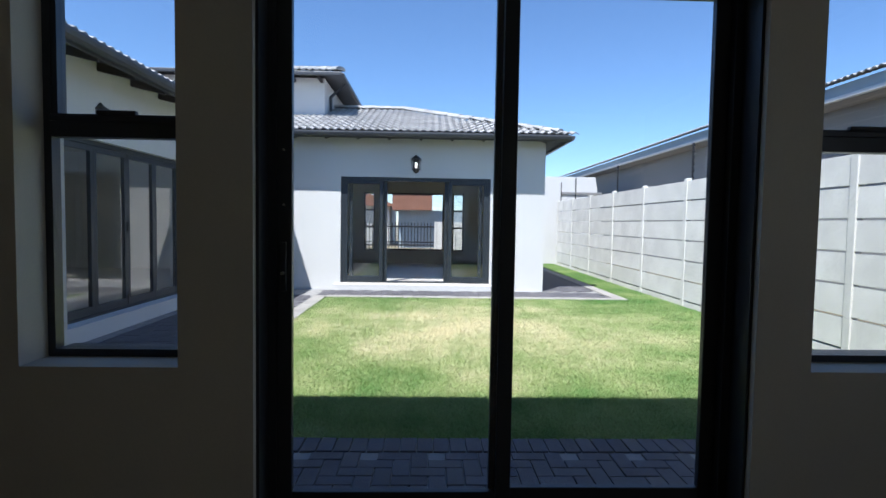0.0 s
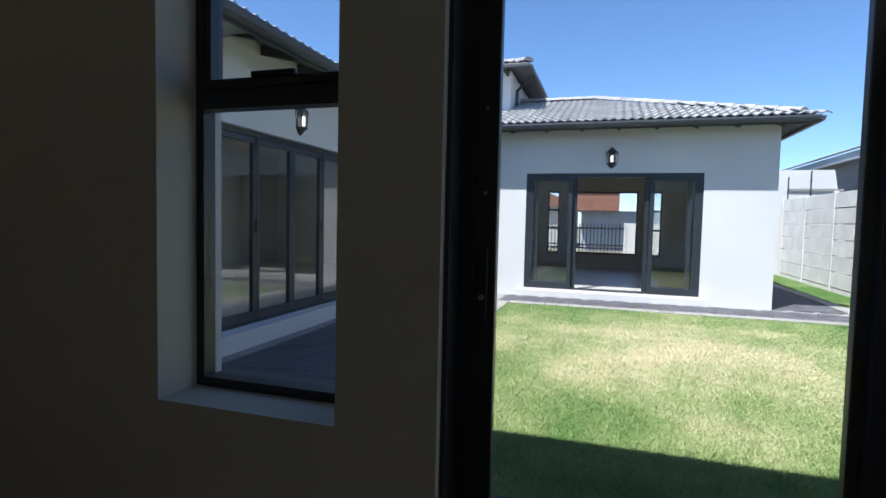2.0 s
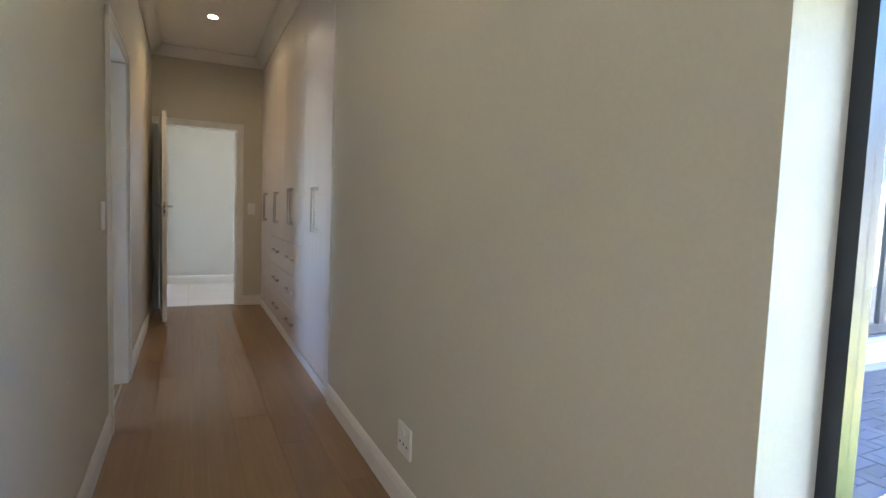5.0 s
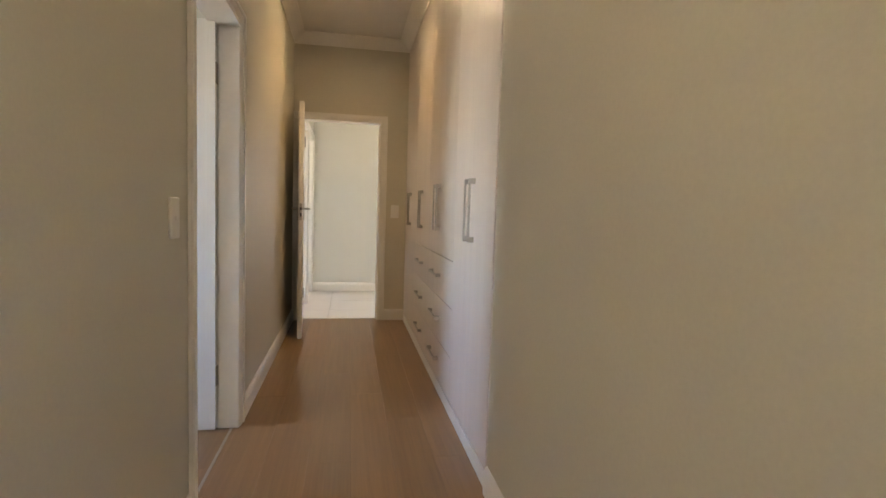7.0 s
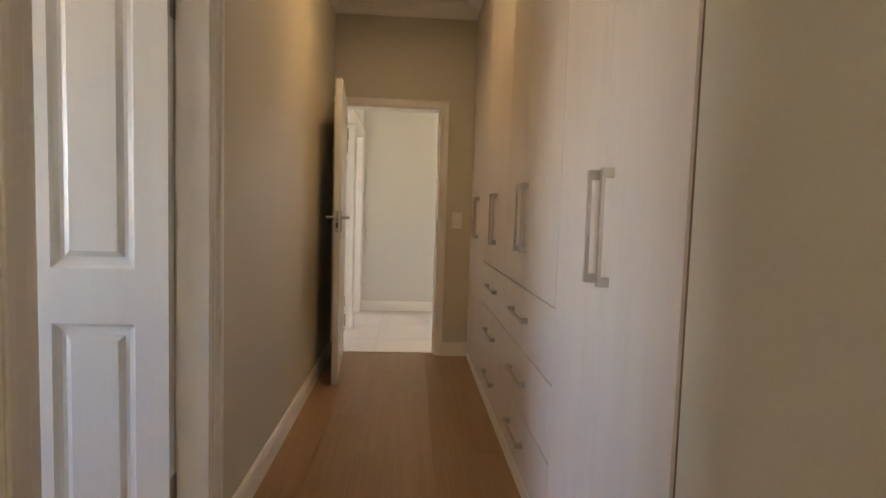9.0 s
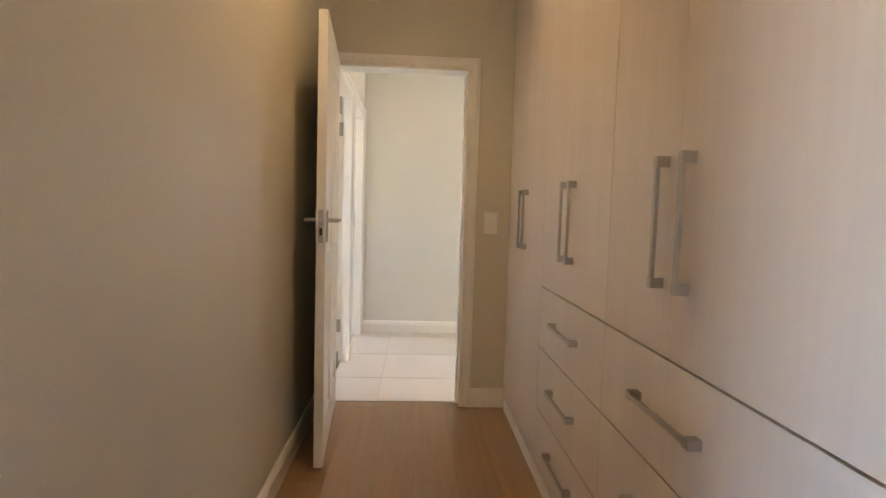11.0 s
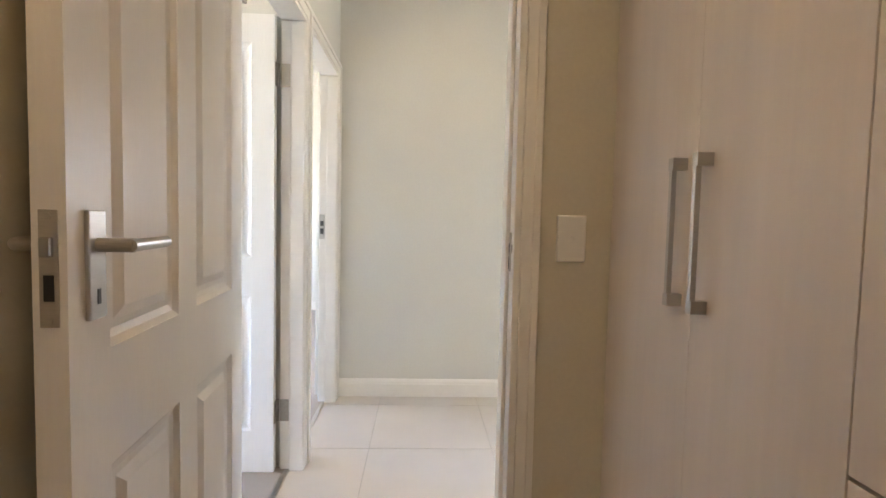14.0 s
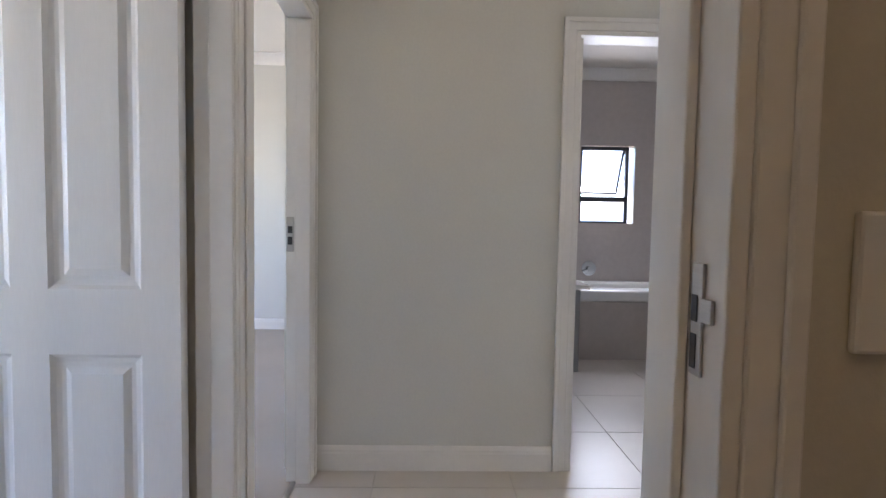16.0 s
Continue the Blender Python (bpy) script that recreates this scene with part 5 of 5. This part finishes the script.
def street_side():
    ob = thing("front_wall", (0, 21, GROUND), "white plastered front boundary wall with pillars", "wall", kind="structure")
    part("wall", boxes((0.45, 4.2, 20.5, 20.72, GROUND - 0.1, 1.25)), WALL_OUT, ob)
    part("low_wall", boxes((-9, 0.45, 20.5, 20.72, GROUND - 0.1, 0.10)), WALL_OUT, ob)
    part("pillar", boxes((1.20, 1.26, 20.44, 20.5, GROUND - 0.1, 1.2), (0.44, 0.52, 20.46, 20.5, GROUND - 0.1, 1.27)), WALL_OUT, ob)
    rail = thing("palisade_railing", (-3, 20.6, 0.1), "black steel palisade railing on the low wall", "railing", kind="structure")
    part("rail", boxes((-9, 0.44, 20.58, 20.64, 0.30, 0.36), (-9, 0.44, 20.58, 20.64, 0.42, 0.47), (-9, 0.44, 20.58, 20.64, 1.02, 1.08)), BLACK, rail)
    bar = mesh_of("bar", boxes((-0.017, 0.017, -0.015, 0.015, 0, 1.12)), BLACK)
    for i in range(74):
        piece("bar", bar, (-8.9 + 0.126 * i, 20.61, 0.10), rail)
    house = thing("street_house", (0, 32, GROUND), "terracotta and pale blue-grey house across the street", "house", kind="structure")
    part("upper_wall", boxes((-1.85, 0.42, 30.0, 36, 1.93, 3.6)), TERRACOTTA, house, "terracotta upper wall")
    part("lower_wall", boxes((-1.55, 3.4, 31.0, 36, GROUND - 0.1, 1.929)), BLUE_WALL, house, "pale blue-grey lower wall")
    part("roof", prism(bmesh.new(), [(-2.2, 3.6), (0.8, 3.6), (-0.7, 4.4)], "y", 29.6, 36.4), ROOF_TILE, house)
    low = thing("street_house", (-6, 34, GROUND), "pale house with a reddish tiled roof across the street", "house", kind="structure")
    part("wall", boxes((-9, -2.2, 33, 40, GROUND - 0.1, 2.2)), WALL_OUT, low)
    part("roof", prism(bmesh.new(), [(-9.6, 2.2), (-1.7, 2.2), (-5.6, 3.9)], "y", 32.5, 40.5), TERRACOTTA, low)
    solid("road", boxes((-60, 60, 22, 28.5, GROUND - 0.1, GROUND - 0.05)), ROAD, "grey asphalt street", "road")


street_side()

# ---- interior floors: planks and tiles ----
FLOOR = solid("floor_laminate_bed", boxes((X_STRIP, 3.3, -3.3, Y_OUT - 0.1, -0.06, -0.004)), GAP, "dark underlay in the plank joints", "floor")


def planks():
    """Oak laminate boards that run along the passage."""
    wide, long = 0.192, 1.285
    full = mesh_of("plank", boxes((-long / 2 + 0.0006, long / 2 - 0.0006, -wide / 2 + 0.0005, wide / 2 - 0.0005, -0.006, 0.0)), LAMINATE)
    row, y = 0, Y_IN - wide / 2 + 0.03
    while y > -3.3:
        start = X_END - 0.02 + long / 2 + 0.41 * ((row * 2) % 3) - long * 0.6
        west = X_STRIP + 0.003 if y > Y_LEFT - 0.1 else -1.9
        x = start - long
        while x < 3.3 + long / 2:
            if x + long / 2 > west and x - long / 2 < 3.3:
                lo, hi = max(x - long / 2, west), min(x + long / 2, 3.3)
                if hi - lo > long - 0.01:
                    piece("plank", full, (x, y, 0), FLOOR)
                elif hi - lo > 0.004:
                    c = (lo + hi) / 2
                    me = mesh_of("plank", boxes((lo - c + 0.0006, hi - c - 0.0006, -wide / 2 + 0.0005, wide / 2 - 0.0005, -0.006, 0.0)), LAMINATE)
                    piece("plank", me, (c, y, 0), FLOOR)
            x += long
        y -= wide
        row += 1


planks()
HALL_FLOOR = solid("floor_hall_bed", boxes((-12.3, X_STRIP, Y_HL - 0.06, 4.98, -0.08, -0.003)), GROUT, "grey grout bed of the hall floor", "floor")


def hall_tiles():
    s = 0.622
    me = mesh_of("floor_tile", boxes((-s / 2 + 0.002, s / 2 - 0.002, -s / 2 + 0.002, s / 2 - 0.002, -0.008, 0.0), bevel=0.0012), TILE)
    for i in range(-7, 4):
        for j in range(-1, 7):
            x, y = -8.52 + s * (i + 0.5), 1.150 + s * (j + 0.5)
            if x + s / 2 > X_STRIP:
                continue
            if y - s / 2 < Y_HL - 0.07:
                me2 = mesh_of("floor_tile", boxes((-s / 2 + 0.002, s / 2 - 0.002, Y_HL - 0.06 - y, s / 2 - 0.002, -0.008, 0.0)), TILE)
                piece("floor_tile", me2, (x, y, 0), HALL_FLOOR)
            elif x > -12.4 and y < 5.0:
                piece("floor_tile", me, (x, y, 0), HALL_FLOOR)
    me3 = mesh_of("floor_tile", boxes((-8.52 + s + 0.002, X_STRIP - 0.01, Y_HL - 0.06, 1.148, -0.008, 0.0)), TILE)
    piece("floor_tile", me3, (0, 0, 0), HALL_FLOOR)
    for j in range(5):
        me4 = mesh_of("floor_tile", boxes((-8.52 + s + 0.002, X_STRIP - 0.01, 1.152 + s * j, 1.148 + s * (j + 1), -0.008, 0.0)), TILE)
        piece("floor_tile", me4, (0, 0, 0), HALL_FLOOR)


hall_tiles()
solid("trim_threshold", boxes((X_STRIP - 0.010, X_STRIP + 0.002, 0.835, 1.632, -0.004, 0.003)), STEEL, "thin metal strip between laminate and tile", "trim")
solid("floor_ensuite", boxes((-5.2, -1.99, -2.2, Y_LEFT - 0.035, -0.05, -0.001)), TILE, "pale tiled floor of the shower room", "floor")
solid("trim_threshold_ensuite", boxes((-4.73, -3.96, Y_LEFT - 0.034, Y_LEFT - 0.022, -0.004, 0.003)), STEEL, "thin metal strip at the doorway", "trim")
solid("floor_study", boxes((-8.315, -5.3, -3.0, Y_HL - 0.075, -0.05, 0.004)), CARPET, "beige carpet", "floor")
solid("floor_bedroom", boxes((-12.40, -8.40, -3.0, Y_HL - 0.075, -0.05, 0.004)), CARPET, "beige carpet", "floor")
solid("trim_threshold_bedroom", boxes((-9.18, -8.44, Y_HL - 0.074, Y_HL - 0.052, -0.004, 0.006)), STEEL, "metal carpet strip at the doorway", "trim")
solid("trim_threshold_study", boxes((-8.29, X_HALL - 0.002, Y_HL - 0.074, Y_HL - 0.052, -0.004, 0.006)), STEEL, "metal carpet strip at the doorway", "trim")


# ---- paving, piece by piece ----
def paving():
    root = thing("pavement_bricks", (-2.7, 5, GROUND), "charcoal brick pavers with pale joints and a cream edging course", "pavement", kind="structure")
    L, W, H = 0.20, 0.10, 0.05
    brick = mesh_of("paver", boxes((-L / 2 + 0.003, L / 2 - 0.003, -W / 2 + 0.003, W / 2 - 0.003, -H, 0.0), bevel=0.004), PAVER)
    edge = mesh_of("edging_paver", boxes((-0.115, 0.115, -0.098, 0.098, -H, 0.006), bevel=0.006), EDGING)
    spots = []
    # right-angled herringbone, two cells of W to a brick
    def lay(x0, x1, y0, y1):
        for i in range(round((x1 - x0) / W)):
            for j in range(round((y1 - y0) / W)):
                k = (i - j) % 4
                if k == 0 and x0 + W * (i + 2) < x1 + 0.01:
                    spots.append((x0 + W * (i + 1), y0 + W * (j + 0.5), 0))
                elif k == 3 and y0 + W * (j + 2) < y1 + 0.01:
                    spots.append((x0 + W * (i + 0.5), y0 + W * (j + 1), 90))
    lay(X_WING + 0.10, -1.90, 3.2, 9.8)
    near = [s for s in spots if -3.45 < s[0] < -1.95 and 4.2 < s[1] < 6.2][:300]
    keep = set(near)
    rest = [s for s in spots if s not in keep]
    spots.clear()
    lay(X_WING + 0.10, 4.6, 2.25, 3.05)
    lay(-1.90, 3.72, 9.84, 10.64)
    lay(2.62, 3.72, 10.8, 18.4)
    rest += spots
    for x, y, a in near:
        piece("paver", brick, (x, y, GROUND + random.uniform(-0.002, 0.002)), root, a)
    src = [Vector(v.co) for v in brick.vertices]
    faces = [tuple(p.vertices) for p in brick.polygons]
    vs, fs = [], []
    for x, y, a in rest:
        b = len(vs)
        dz = GROUND + random.uniform(-0.002, 0.002)
        for v in src:
            vs.append((x + v.x, y + v.y, dz + v.z) if a == 0 else (x - v.y, y + v.x, dz + v.z))
        fs.extend(tuple(b + k for k in f) for f in faces)
    me = bpy.data.meshes.new("pavers")
    me.from_pydata(vs, [], fs)
    me.materials.append(PAVER_FIELD)
    rest_ob = new("pavers", me)
    rest_ob.parent = root
    rest_ob.matrix_parent_inverse = place_of(root).inverted()
    rest_ob["kind"] = "stuff"
    # edging courses round the lawn
    y = 3.40
    while y < 9.75:
        piece("edging_paver", edge, (-1.80, y, GROUND), root)
        y += 0.202
    x = -1.80 + 0.22
    while x < 3.80:
        piece("edging_paver", edge, (x, 9.73, GROUND), root, 90)
        x += 0.202
    y = 9.73
    while y < 14:
        piece("edging_paver", edge, (3.84, y, GROUND), root)
        y += 0.202
    x = -1.95
    while x < 4.6:
        piece("paver", brick, (x, 3.16, GROUND + 0.002 + random.uniform(-0.002, 0.002)), root, 90)
        x += 0.1015
    y = 2.9
    while y < 10.6:
        piece("edging_paver", edge, (X_WING + 0.125, y, GROUND), root)
        y += 0.202


PAVER_FIELD = PAVER.copy()
PAVER_FIELD.name = "charcoal_paver_field"


def island_tone(m):
    """Tone for each joined piece."""
    n, l = m.node_tree.nodes, m.node_tree.links
    geo = n.new("ShaderNodeNewGeometry")
    for link in list(l):
        if link.from_socket.name == "Random":
            to = link.to_socket
            l.remove(link)
            l.new(geo.outputs["Random Per Island"], to)


island_tone(PAVER_FIELD)
paving()
